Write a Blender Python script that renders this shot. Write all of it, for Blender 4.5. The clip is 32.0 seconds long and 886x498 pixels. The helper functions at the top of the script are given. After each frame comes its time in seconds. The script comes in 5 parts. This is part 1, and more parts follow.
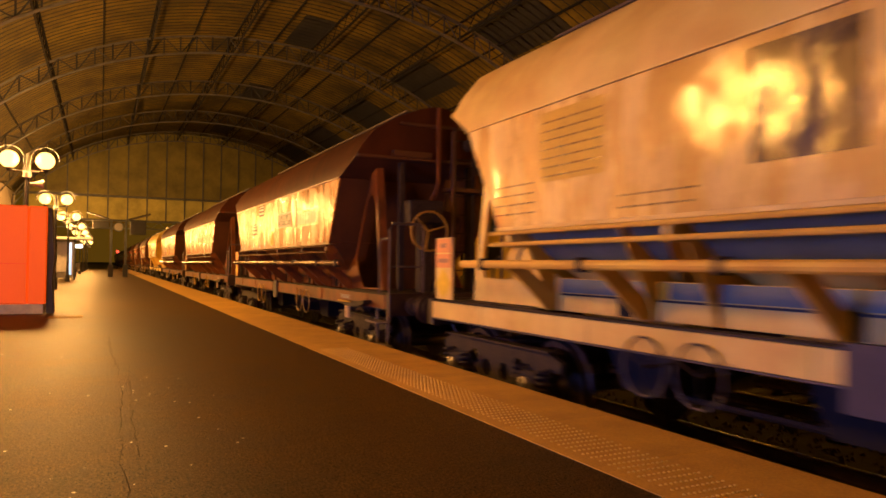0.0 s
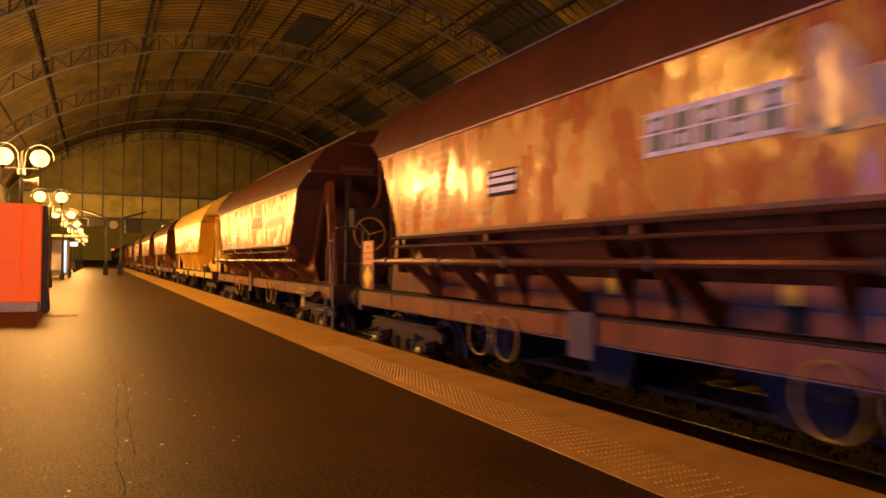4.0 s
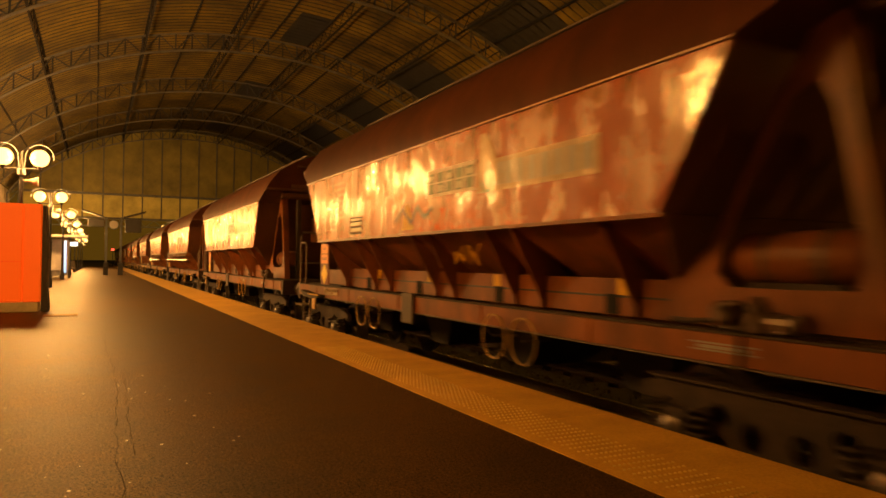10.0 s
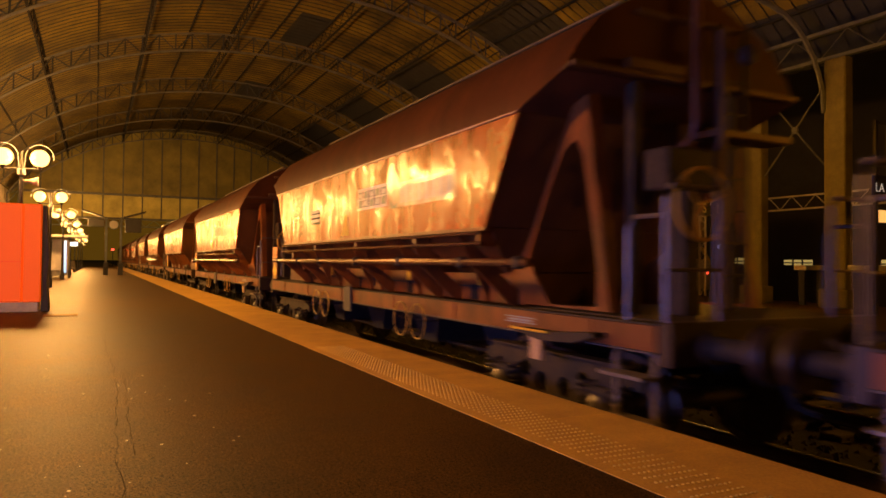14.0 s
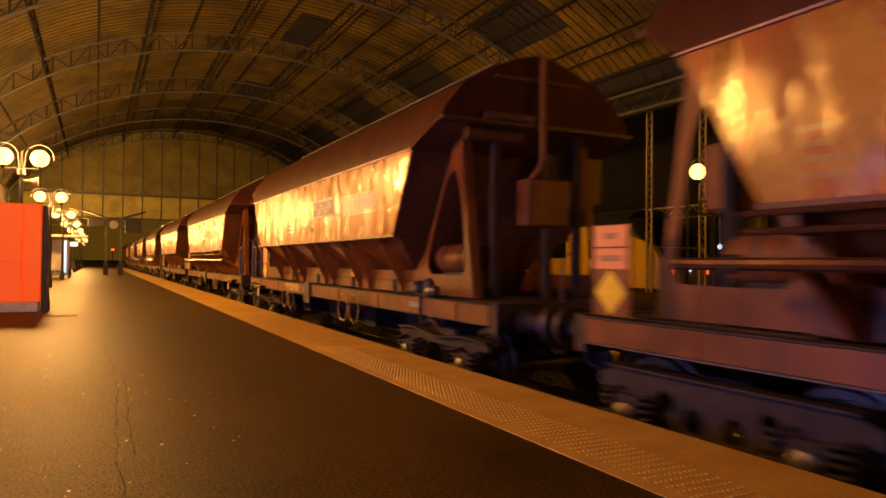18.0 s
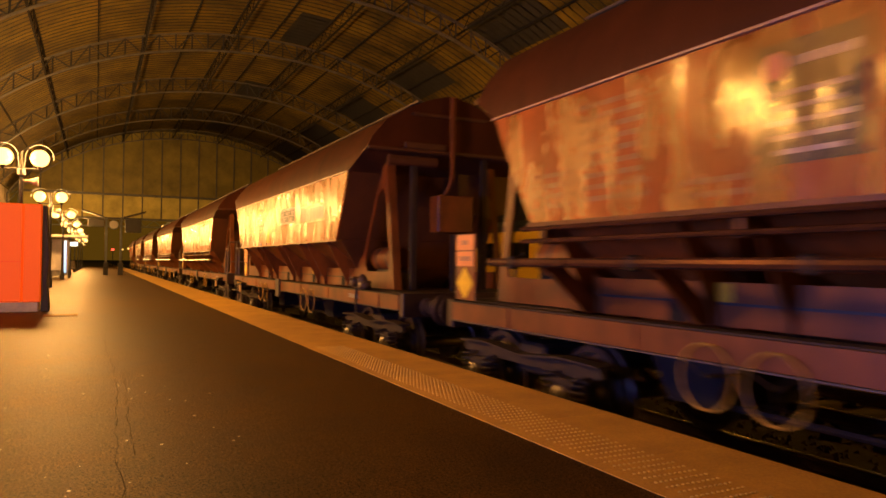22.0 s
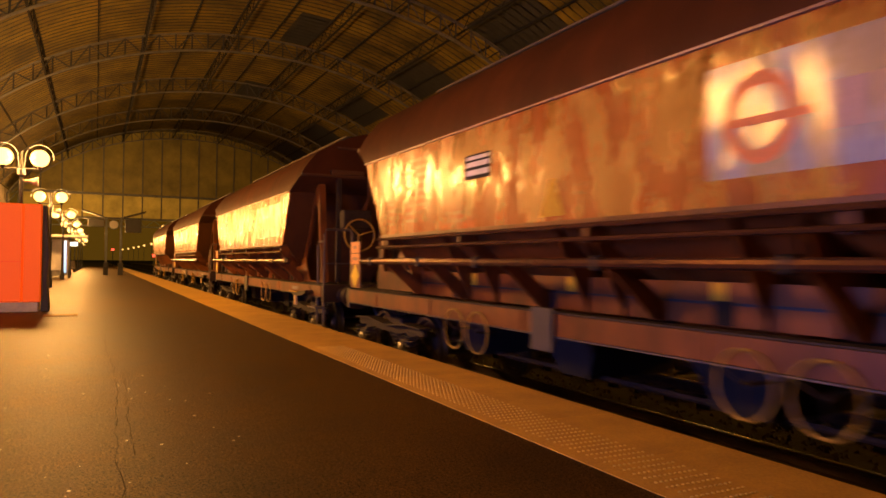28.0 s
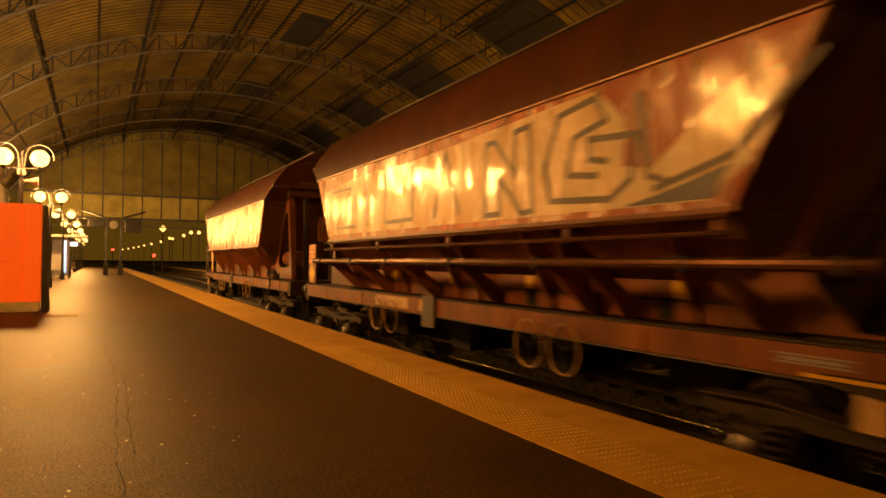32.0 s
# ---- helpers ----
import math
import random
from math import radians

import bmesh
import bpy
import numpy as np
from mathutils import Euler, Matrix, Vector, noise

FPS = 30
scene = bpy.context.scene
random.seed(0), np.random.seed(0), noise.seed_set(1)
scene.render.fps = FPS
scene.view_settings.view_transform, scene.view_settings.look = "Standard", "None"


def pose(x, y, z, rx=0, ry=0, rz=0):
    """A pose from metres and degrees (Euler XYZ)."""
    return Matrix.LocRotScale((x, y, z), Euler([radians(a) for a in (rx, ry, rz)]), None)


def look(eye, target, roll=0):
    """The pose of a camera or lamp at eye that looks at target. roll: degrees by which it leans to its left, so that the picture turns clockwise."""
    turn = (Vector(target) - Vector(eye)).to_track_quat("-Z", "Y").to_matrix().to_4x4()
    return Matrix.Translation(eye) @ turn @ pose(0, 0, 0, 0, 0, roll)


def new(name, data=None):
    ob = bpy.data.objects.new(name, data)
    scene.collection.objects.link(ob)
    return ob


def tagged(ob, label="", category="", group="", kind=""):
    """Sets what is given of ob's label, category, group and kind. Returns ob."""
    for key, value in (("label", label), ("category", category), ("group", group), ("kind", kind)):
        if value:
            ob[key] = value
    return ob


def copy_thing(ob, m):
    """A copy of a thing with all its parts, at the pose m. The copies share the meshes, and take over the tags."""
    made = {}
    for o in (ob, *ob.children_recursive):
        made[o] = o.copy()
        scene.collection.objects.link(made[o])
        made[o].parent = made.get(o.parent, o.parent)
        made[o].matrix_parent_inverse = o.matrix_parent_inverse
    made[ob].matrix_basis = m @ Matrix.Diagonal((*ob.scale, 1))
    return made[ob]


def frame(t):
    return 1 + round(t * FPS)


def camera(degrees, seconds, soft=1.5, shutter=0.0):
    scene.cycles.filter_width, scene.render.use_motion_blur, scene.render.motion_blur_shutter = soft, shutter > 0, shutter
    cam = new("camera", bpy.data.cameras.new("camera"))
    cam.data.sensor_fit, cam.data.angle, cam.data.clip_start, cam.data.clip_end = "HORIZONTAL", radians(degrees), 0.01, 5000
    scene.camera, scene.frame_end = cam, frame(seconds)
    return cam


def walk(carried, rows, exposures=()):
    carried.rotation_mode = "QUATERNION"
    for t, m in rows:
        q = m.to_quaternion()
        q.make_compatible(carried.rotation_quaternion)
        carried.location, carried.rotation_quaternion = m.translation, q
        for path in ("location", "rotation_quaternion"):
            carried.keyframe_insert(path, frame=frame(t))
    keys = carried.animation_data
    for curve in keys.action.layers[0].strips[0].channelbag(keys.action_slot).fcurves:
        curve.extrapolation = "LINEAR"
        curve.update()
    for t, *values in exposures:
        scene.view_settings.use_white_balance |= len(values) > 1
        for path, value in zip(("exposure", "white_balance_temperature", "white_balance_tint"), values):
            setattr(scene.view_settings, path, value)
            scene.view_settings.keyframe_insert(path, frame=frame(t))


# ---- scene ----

# ---- camera: hand-held, standing on the platform; it only settles in the first moments
EYE = Vector((0.0, 0.0, 1.08))


def aim(yaw, pitch, roll):
    y, p = radians(yaw), radians(pitch)
    way = Vector((math.sin(y) * math.cos(p), math.cos(y) * math.cos(p), math.sin(p)))
    return look(EYE, EYE + way, roll)


cam = camera(65.0, 32.0, soft=1.6, shutter=0.58)
walk(cam, [(0.0, aim(26.17, 1.30, 0.6)), (0.1, aim(26.17, 1.30, 0.6)), (0.4, aim(26.42, 1.18, 0.6)), (1.0, aim(26.44, 1.15, 0.6)),
           (3.5, aim(26.50, 1.137, 0.6)), (16.0, aim(26.50, 1.137, 0.6)), (32.0, aim(26.50, 1.137, 0.6))])

# ---- night sky
world = bpy.data.worlds.new("night")
scene.world = world
world.use_nodes = True
wt = world.node_tree
wt.nodes["Background"].inputs[1].default_value = 1.0
way = wt.nodes.new("ShaderNodeTexCoord")
axes = wt.nodes.new("ShaderNodeSeparateXYZ")
haze = wt.nodes.new("ShaderNodeValToRGB")   # amber put into the low sky for the lamps' glow, dark overhead
haze.color_ramp.elements[0].position, haze.color_ramp.elements[0].color = 0.55, (0.0030, 0.0026, 0.0032, 1)
haze.color_ramp.elements[1].position, haze.color_ramp.elements[1].color = 1.0, (0.090, 0.041, 0.003, 1)
wt.links.new(way.outputs["Generated"], axes.inputs[0])
wt.links.new(axes.outputs["Y"], haze.inputs[0])
wt.links.new(haze.outputs[0], wt.nodes["Background"].inputs[0])
scene.view_settings.exposure = 0.0

SODIUM = (1.0, 0.45, 0.105)
WARM = (1.0, 0.40, 0.070)
AMBER = (1.0, 0.36, 0.012)
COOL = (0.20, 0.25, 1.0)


def lamp(name, kind, place, power, colour, size=0.2, target=None):
    data = bpy.data.lights.new(name, kind)
    data.energy, data.color = power, colour
    if kind == "AREA":
        data.shape, data.size, data.size_y = "RECTANGLE", size, 1.8
    else:
        data.shadow_soft_size = size
    ob = new(name, data)
    ob.matrix_world = look(place, target) if target else Matrix.Translation(place)
    return ob


LAMP_ROW = [-4.2, 7.2, 18.6, 30.0, 41.4, 52.8, 64.2, 75.6, 87.0, 98.4]   # double globe lamps along our platform; the unseen one at -4.2 is added
LAMP_X = -1.57
for y in LAMP_ROW:
    for dx in (-0.36, 0.36):
        lamp("globe_light", "POINT", (LAMP_X + dx, y, 3.4), 60 if y < 0 else 440 if y < 10 else 1000 if y < 20 else 850, AMBER if y < 0 else WARM if y < 10 else SODIUM, 0.2)

# unseen at -10.7, 0.7 and 23.5: added to light wagon ends and railcar
for y in (-10.7, 0.7, 12.1, 23.5, 35.0):
    for dy in (-0.48, 0.48):
        lamp("globe_light", "POINT", (13.3, y + dy, 3.4), 300 if y < 1 else 180 if y == 23.5 else 110, AMBER, 0.2)
lamp("cool_source_light", "AREA", (-5.85, 4.8, 1.1), 440, COOL, 2.4, (3.6, 4.8, 1.0))   # unseen cool source, added for the violet light on the wagons

# ---- materials


def material(name, base, rough=0.6, metal=0.0, dark=None, scale=3.0, bump=0.0, bump_scale=40.0, amount=0.5, grain=0.35, grain_detail=6, rough_vary=0.0, stretch=(1, 1, 1), coat=0.0, random_value=0.0):
    m = bpy.data.materials.new(name)
    m.use_nodes = True
    nt = m.node_tree
    b = nt.nodes["Principled BSDF"]
    link = nt.links.new
    b.inputs["Roughness"].default_value = rough
    b.inputs["Metallic"].default_value = metal
    b.inputs["Coat Weight"].default_value = coat
    co = nt.nodes.new("ShaderNodeTexCoord")
    mp = nt.nodes.new("ShaderNodeMapping")
    mp.inputs["Scale"].default_value = stretch
    link(co.outputs["Object"], mp.inputs["Vector"])
    dark = dark or tuple(c * 0.6 for c in base)
    n1 = nt.nodes.new("ShaderNodeTexNoise")
    n1.inputs["Scale"].default_value, n1.inputs["Detail"].default_value, n1.inputs["Roughness"].default_value = scale, 8, 0.65
    link(mp.outputs[0], n1.inputs["Vector"])
    ramp = nt.nodes.new("ShaderNodeValToRGB")
    ramp.color_ramp.elements[0].position, ramp.color_ramp.elements[1].position = 0.5 - amount * 0.4, 0.5 + amount * 0.4
    ramp.color_ramp.elements[0].color, ramp.color_ramp.elements[1].color = (*dark, 1), (*base, 1)
    link(n1.outputs[0], ramp.inputs[0])
    n2 = nt.nodes.new("ShaderNodeTexNoise")
    n2.inputs["Scale"].default_value, n2.inputs["Detail"].default_value = bump_scale, grain_detail
    link(mp.outputs[0], n2.inputs["Vector"])
    mix = nt.nodes.new("ShaderNodeMix")
    mix.data_type, mix.blend_type = "RGBA", "OVERLAY"
    mix.inputs[0].default_value = grain
    link(ramp.outputs[0], mix.inputs[6])
    link(n2.outputs[0], mix.inputs[7])
    out = mix.outputs[2]
    if random_value:
        info = nt.nodes.new("ShaderNodeObjectInfo")
        hsv = nt.nodes.new("ShaderNodeHueSaturation")
        mr = nt.nodes.new("ShaderNodeMapRange")
        mr.inputs[3].default_value, mr.inputs[4].default_value = 1 - random_value, 1 + random_value
        link(info.outputs["Random"], mr.inputs[0])
        link(mr.outputs[0], hsv.inputs["Value"])
        link(out, hsv.inputs["Color"])
        out = hsv.outputs[0]
    link(out, b.inputs["Base Color"])
    if rough_vary:
        mr2 = nt.nodes.new("ShaderNodeMapRange")
        mr2.inputs[3].default_value, mr2.inputs[4].default_value = max(rough - rough_vary, 0.02), min(rough + rough_vary, 1)
        link(n1.outputs[0], mr2.inputs[0])
        link(mr2.outputs[0], b.inputs["Roughness"])
    if bump:
        bp = nt.nodes.new("ShaderNodeBump")
        bp.inputs["Strength"].default_value, bp.inputs["Distance"].default_value = bump, 0.02
        link(n2.outputs[0], bp.inputs["Height"])
        link(bp.outputs[0], b.inputs["Normal"])
    return m


def glow(name, colour, strength):
    m = bpy.data.materials.new(name)
    m.use_nodes = True
    b = m.node_tree.nodes["Principled BSDF"]
    b.inputs["Base Color"].default_value = (*colour, 1)
    b.inputs["Emission Color"].default_value = (*colour, 1)
    b.inputs["Emission Strength"].default_value = strength
    return m


def asphalt():
    """Trodden asphalt: broad stains, coarse light and dark chippings and a rough relief."""
    m = material("asphalt", (0.085, 0.043, 0.005), 0.56, dark=(0.032, 0.016, 0.002), scale=1.1, rough_vary=0.10, grain=0.6, bump_scale=9)
    nt = m.node_tree
    link = nt.links.new
    b = nt.nodes["Principled BSDF"]
    co = nt.nodes.new("ShaderNodeTexCoord")
    chips = nt.nodes.new("ShaderNodeTexNoise")
    chips.inputs["Scale"].default_value, chips.inputs["Detail"].default_value, chips.inputs["Roughness"].default_value = 62, 5, 0.92
    link(co.outputs["Object"], chips.inputs["Vector"])
    mr = nt.nodes.new("ShaderNodeMapRange")
    mr.inputs[1].default_value, mr.inputs[2].default_value, mr.inputs[3].default_value, mr.inputs[4].default_value = 0.43, 0.59, 0.10, 2.2
    link(chips.outputs[0], mr.inputs[0])
    mul = nt.nodes.new("ShaderNodeMix")
    mul.data_type, mul.blend_type = "RGBA", "MULTIPLY"
    mul.inputs[0].default_value = 1.0
    link(b.inputs["Base Color"].links[0].from_socket, mul.inputs[6])
    link(mr.outputs[0], mul.inputs[7])
    link(mul.outputs[2], b.inputs["Base Color"])
    shine = nt.nodes.new("ShaderNodeMapRange")
    shine.inputs[1].default_value, shine.inputs[2].default_value, shine.inputs[3].default_value, shine.inputs[4].default_value = 0.44, 0.58, 0.04, 0.35
    link(chips.outputs[0], shine.inputs[0])
    link(shine.outputs[0], b.inputs["Specular IOR Level"])
    # amber of the lamplight put into the sheen's tint
    b.inputs["Specular Tint"].default_value = (1.0, 0.84, 0.03, 1)
    bp = nt.nodes.new("ShaderNodeBump")
    bp.inputs["Strength"].default_value, bp.inputs["Distance"].default_value = 1.0, 0.003
    link(chips.outputs[0], bp.inputs["Height"])
    link(bp.outputs[0], b.inputs["Normal"])
    return m


ASPHALT = asphalt()
CONCRETE = material("edge_concrete", (0.50, 0.30, 0.045), 0.75, dark=(0.34, 0.20, 0.030), scale=2.2, bump=0.25, bump_scale=60)
SPECKLE = material("glitter_fleck", (0.66, 0.56, 0.34), 0.6)
STUD = material("stud", (0.92, 0.70, 0.14), 0.35)
WALLSTONE = material("platform_wall_stone", (0.16, 0.14, 0.12), 0.9, bump=0.4, bump_scale=30)
# ballast and sleepers near black: the shade under the train is in the colour
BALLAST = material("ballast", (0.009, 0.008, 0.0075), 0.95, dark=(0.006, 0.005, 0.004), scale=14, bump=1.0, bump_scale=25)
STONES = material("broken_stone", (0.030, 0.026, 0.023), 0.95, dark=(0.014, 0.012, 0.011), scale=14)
SLEEPER = material("sleeper", (0.045, 0.038, 0.032), 0.9, bump=0.4)
RAIL = material("rail_steel", (0.07, 0.045, 0.03), 0.7, metal=0.3, scale=8)
RAILTOP = material("rail_head", (0.80, 0.77, 0.72), 0.22, metal=1.0)
STEEL = material("dark_steel", (0.10, 0.085, 0.07), 0.6, metal=0.4, scale=6, bump=0.2)
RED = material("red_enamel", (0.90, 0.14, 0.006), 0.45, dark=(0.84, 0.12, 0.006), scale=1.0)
RED.node_tree.nodes["Principled BSDF"].inputs["Emission Color"].default_value = (1.0, 0.095, 0.003, 1)   # emission added to brighten the booth's red panels
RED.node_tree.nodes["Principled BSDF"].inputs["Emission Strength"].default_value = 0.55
PLINTH = material("pale_brushed_plinth", (0.90, 0.82, 0.52), 0.45, metal=0.1)
PATCHBLACK = material("opening_patch_black", (0.004, 0.004, 0.004), 0.95)
# chutes coloured near black for the shade under the wagons
CHUTESHADE = material("chute_shade", (0.014, 0.011, 0.009), 0.9)
BOARDBLACK = material("dusty_black_board", (0.016, 0.016, 0.017), 0.7, dark=(0.010, 0.010, 0.011), scale=3)
BLACK = material("black_paint", (0.02, 0.02, 0.02), 0.5)
GALV = material("grey_painted_iron", (0.115, 0.125, 0.135), 0.6, dark=(0.06, 0.067, 0.075), scale=4)
# cool light up in the roof put into the blue of ROOFIRON and SLATE
ROOFIRON = material("dark_roof_iron", (0.048, 0.060, 0.095), 0.5, dark=(0.024, 0.032, 0.055), scale=4)
# shaded copy of the iron, so that the purlins stay dim
PURLIN = material("shaded_purlin_iron", (0.030, 0.031, 0.036), 0.9, dark=(0.016, 0.017, 0.022), scale=4)
# paler copy of the iron: the chords' highlights are in the colour
CHORD = material("lit_chord_iron", (0.15, 0.155, 0.175), 0.45, dark=(0.07, 0.078, 0.10), scale=3)
ROOFBOARD = material("roof_boards", (0.20, 0.150, 0.016), 0.8, dark=(0.045, 0.036, 0.012), scale=0.5, amount=0.38)
SLATE = material("roof_dark_sheet", (0.022, 0.027, 0.046), 0.8)
# light on the gable's lower panes put into a paler glass colour
GABLE = material("gable_glass_lit", (0.58, 0.54, 0.16), 0.6, dark=(0.28, 0.26, 0.07), scale=0.9)
GLOBE = glow("lamp_globe", (1.0, 0.60, 0.17), 3.6)
BROWN = material("brown_wagon_paint", (0.23, 0.074, 0.014), 0.45, dark=(0.095, 0.034, 0.010), scale=2.4, amount=0.42, stretch=(1, 1, 0.6), bump=0.06, bump_scale=3.0, rough_vary=0.10)
# roof brown darkened: the dim grazing light is put into its colour
SHADEDTOP = material("shaded_brown_roof_paint", (0.088, 0.025, 0.005), 0.62, dark=(0.048, 0.015, 0.004), scale=1.1, bump=0.05, bump_scale=3.0, stretch=(1, 1.6, 0.6))
CREAM = material("cream_wagon_paint", (0.88, 0.67, 0.16), 0.45, dark=(0.66, 0.45, 0.08), scale=1.6, bump=0.06, bump_scale=3.0, rough_vary=0.10)
# amber lamplight, with some rust, is put into this copy of the cream
CREAMEND = material("rusty_amber_lit_cream_paint", (0.86, 0.56, 0.06), 0.5, dark=(0.58, 0.33, 0.03), scale=1.2, bump=0.06, bump_scale=3.0, stretch=(1, 1, 0.5))
# darker copy of the brown: the wagon ends' shade is in the colour
ENDBROWN = material("shaded_brown_end_paint", (0.12, 0.044, 0.011), 0.55, dark=(0.055, 0.022, 0.008), scale=1.4, bump=0.05, bump_scale=3.0, stretch=(1, 1, 0.6))
GRIME = material("bogie_grime", (0.050, 0.032, 0.019), 0.65, dark=(0.02, 0.016, 0.013), scale=5, bump=0.3, bump_scale=20)
TREAD = material("wheel_tread", (0.13, 0.11, 0.09), 0.38, metal=0.7, dark=(0.06, 0.05, 0.04), scale=6)
YELLOW = material("yellow_paint", (0.70, 0.43, 0.03), 0.5)
WHITE = material("white_plate", (0.72, 0.70, 0.66), 0.5)
# highlight along the panel top put into the lip's pale colour
LIPHIGHLIGHT = material("lip_highlight", (0.50, 0.30, 0.17), 0.4, dark=(0.22, 0.09, 0.04), scale=2.5, stretch=(1, 1, 1))
PIPE = material("worn_pipe", (0.15, 0.062, 0.026), 0.22, metal=0.5, dark=(0.08, 0.034, 0.016), scale=5)

# low specular levels keep these paints dark and saturated
for worn, level in ((YELLOW, 0.12), (BOARDBLACK, 0.12), (PURLIN, 0.1), (SHADEDTOP, 0.12), (BROWN, 0.25), (GRIME, 0.2), (CREAM, 0.3)):
    worn.node_tree.nodes["Principled BSDF"].inputs["Specular IOR Level"].default_value = level

# ---- mesh helpers


class Mesh:
    """Collects vertices and faces of one part."""

    def __init__(self):
        self.v, self.f = [], []

    def add(self, verts, faces):
        n = len(self.v)
        self.v += [tuple(p) for p in verts]
        self.f += [tuple(n + i for i in f) for f in faces]
        return self

    def box(self, x0, x1, y0, y1, z0, z1):
        v = [(x, y, z) for x in (x0, x1) for y in (y0, y1) for z in (z0, z1)]
        return self.add(v, [(0, 1, 3, 2), (4, 6, 7, 5), (0, 4, 5, 1), (2, 3, 7, 6), (0, 2, 6, 4), (1, 5, 7, 3)])

    def cbox(self, x0, x1, y0, y1, z0, z1, c=0.01):
        """A box with all its edges cut by c."""
        xs, ys, zs = (x0, x1), (y0, y1), (z0, z1)
        v, idx = [], {}
        for i in (0, 1):
            for j in (0, 1):
                for k in (0, 1):
                    sx, sy, sz = (1 - 2 * i) * c, (1 - 2 * j) * c, (1 - 2 * k) * c
                    for ax, p in enumerate(((xs[i], ys[j] + sy, zs[k] + sz), (xs[i] + sx, ys[j], zs[k] + sz), (xs[i] + sx, ys[j] + sy, zs[k]))):
                        idx[i, j, k, ax] = len(v)
                        v.append(p)
        f = []
        for i in (0, 1):
            q = [(i, 0, 0), (i, 1, 0), (i, 1, 1), (i, 0, 1)]
            f.append([idx[(*p, 0)] for p in q])
            q = [(0, i, 0), (1, i, 0), (1, i, 1), (0, i, 1)]
            f.append([idx[(*p, 1)] for p in q])
            q = [(0, 0, i), (1, 0, i), (1, 1, i), (0, 1, i)]
            f.append([idx[(*p, 2)] for p in q])
        for a in (0, 1):
            for b in (0, 1):
                f.append([idx[a, b, 0, 0], idx[a, b, 1, 0], idx[a, b, 1, 1], idx[a, b, 0, 1]])
                f.append([idx[a, 0, b, 0], idx[a, 1, b, 0], idx[a, 1, b, 2], idx[a, 0, b, 2]])
                f.append([idx[0, a, b, 1], idx[1, a, b, 1], idx[1, a, b, 2], idx[0, a, b, 2]])
                for k in (0, 1):
                    f.append([idx[a, b, k, 0], idx[a, b, k, 1], idx[a, b, k, 2]])
        return self.add(v, f)

    def prism(self, pts, axis, lo, hi):
        """A polygon pts drawn out along an axis: x (pts are y, z), y (x, z) or z (x, y)."""
        def put(p, d):
            return (d, *p) if axis == "x" else (p[0], d, p[1]) if axis == "y" else (*p, d)
        n = len(pts)
        v = [put(p, lo) for p in pts] + [put(p, hi) for p in pts]
        return self.add(v, [tuple(range(n)), tuple(range(2 * n - 1, n - 1, -1))] + [(i, i + n, (i + 1) % n + n, (i + 1) % n) for i in range(n)])

    def ring(self, outer, inner, axis, lo, hi):
        """A plate with a hole: outer and inner outlines with the same number of points."""
        def put(p, d):
            return (d, *p) if axis == "x" else (p[0], d, p[1]) if axis == "y" else (*p, d)
        n = len(outer)
        v = [put(p, d) for d in (lo, hi) for pts in (outer, inner) for p in pts]
        f = []
        for i in range(n):
            j = (i + 1) % n
            f += [(i, j, n + j, n + i), (2 * n + i, 3 * n + i, 3 * n + j, 2 * n + j), (i, 2 * n + i, 2 * n + j, j), (n + i, n + j, 3 * n + j, 3 * n + i)]
        return self.add(v, f)

    def tube(self, path, r, sides=8, closed=False):
        path = [Vector(p) for p in path]
        n, v = len(path), []
        for i, p in enumerate(path):
            a = path[i - 1] if (i or closed) else p
            b = path[(i + 1) % n] if (i < n - 1 or closed) else p
            d = (b - a).normalized()
            up = Vector((0, 0, 1)) if abs(d.z) < 0.9 else Vector((1, 0, 0))
            s = d.cross(up).normalized()
            t = s.cross(d)
            for k in range(sides):
                w = 2 * math.pi * k / sides
                v.append(p + (s * math.cos(w) + t * math.sin(w)) * r)
        f = []
        for i in range(n if closed else n - 1):
            j = (i + 1) % n
            f += [(i * sides + k, i * sides + (k + 1) % sides, j * sides + (k + 1) % sides, j * sides + k) for k in range(sides)]
        if not closed:
            f += [tuple(range(sides))[::-1], tuple((n - 1) * sides + k for k in range(sides))]
        return self.add(v, f)

    def lathe(self, profile, axis, centre, sides=20):
        """Turns (radius, along) pairs round an axis through centre."""
        c, v = Vector(centre), []
        for r, h in profile:
            for k in range(sides):
                w = 2 * math.pi * k / sides
                p = {"x": (h, r * math.cos(w), r * math.sin(w)), "y": (r * math.cos(w), h, r * math.sin(w)), "z": (r * math.cos(w), r * math.sin(w), h)}[axis]
                v.append(c + Vector(p))
        f = []
        for i in range(len(profile) - 1):
            f += [(i * sides + k, i * sides + (k + 1) % sides, (i + 1) * sides + (k + 1) % sides, (i + 1) * sides + k) for k in range(sides)]
        n = len(profile) - 1
        f += [tuple(range(sides))[::-1], tuple(n * sides + k for k in range(sides))]
        return self.add(v, f)

    def data(self, name, mat, smooth=False):
        me = bpy.data.meshes.new(name)
        me.from_pydata(self.v, [], self.f)
        bm = bmesh.new()
        bm.from_mesh(me)
        bmesh.ops.recalc_face_normals(bm, faces=bm.faces)
        for f in bm.faces:
            f.smooth = smooth
        if smooth:
            for e in bm.edges:
                if len(e.link_faces) == 2 and e.calc_face_angle(0) > 0.6:
                    e.smooth = False
        bm.to_mesh(me)
        bm.free()
        for m in (mat if isinstance(mat, (list, tuple)) else [mat]):
            me.materials.append(m)
        return me


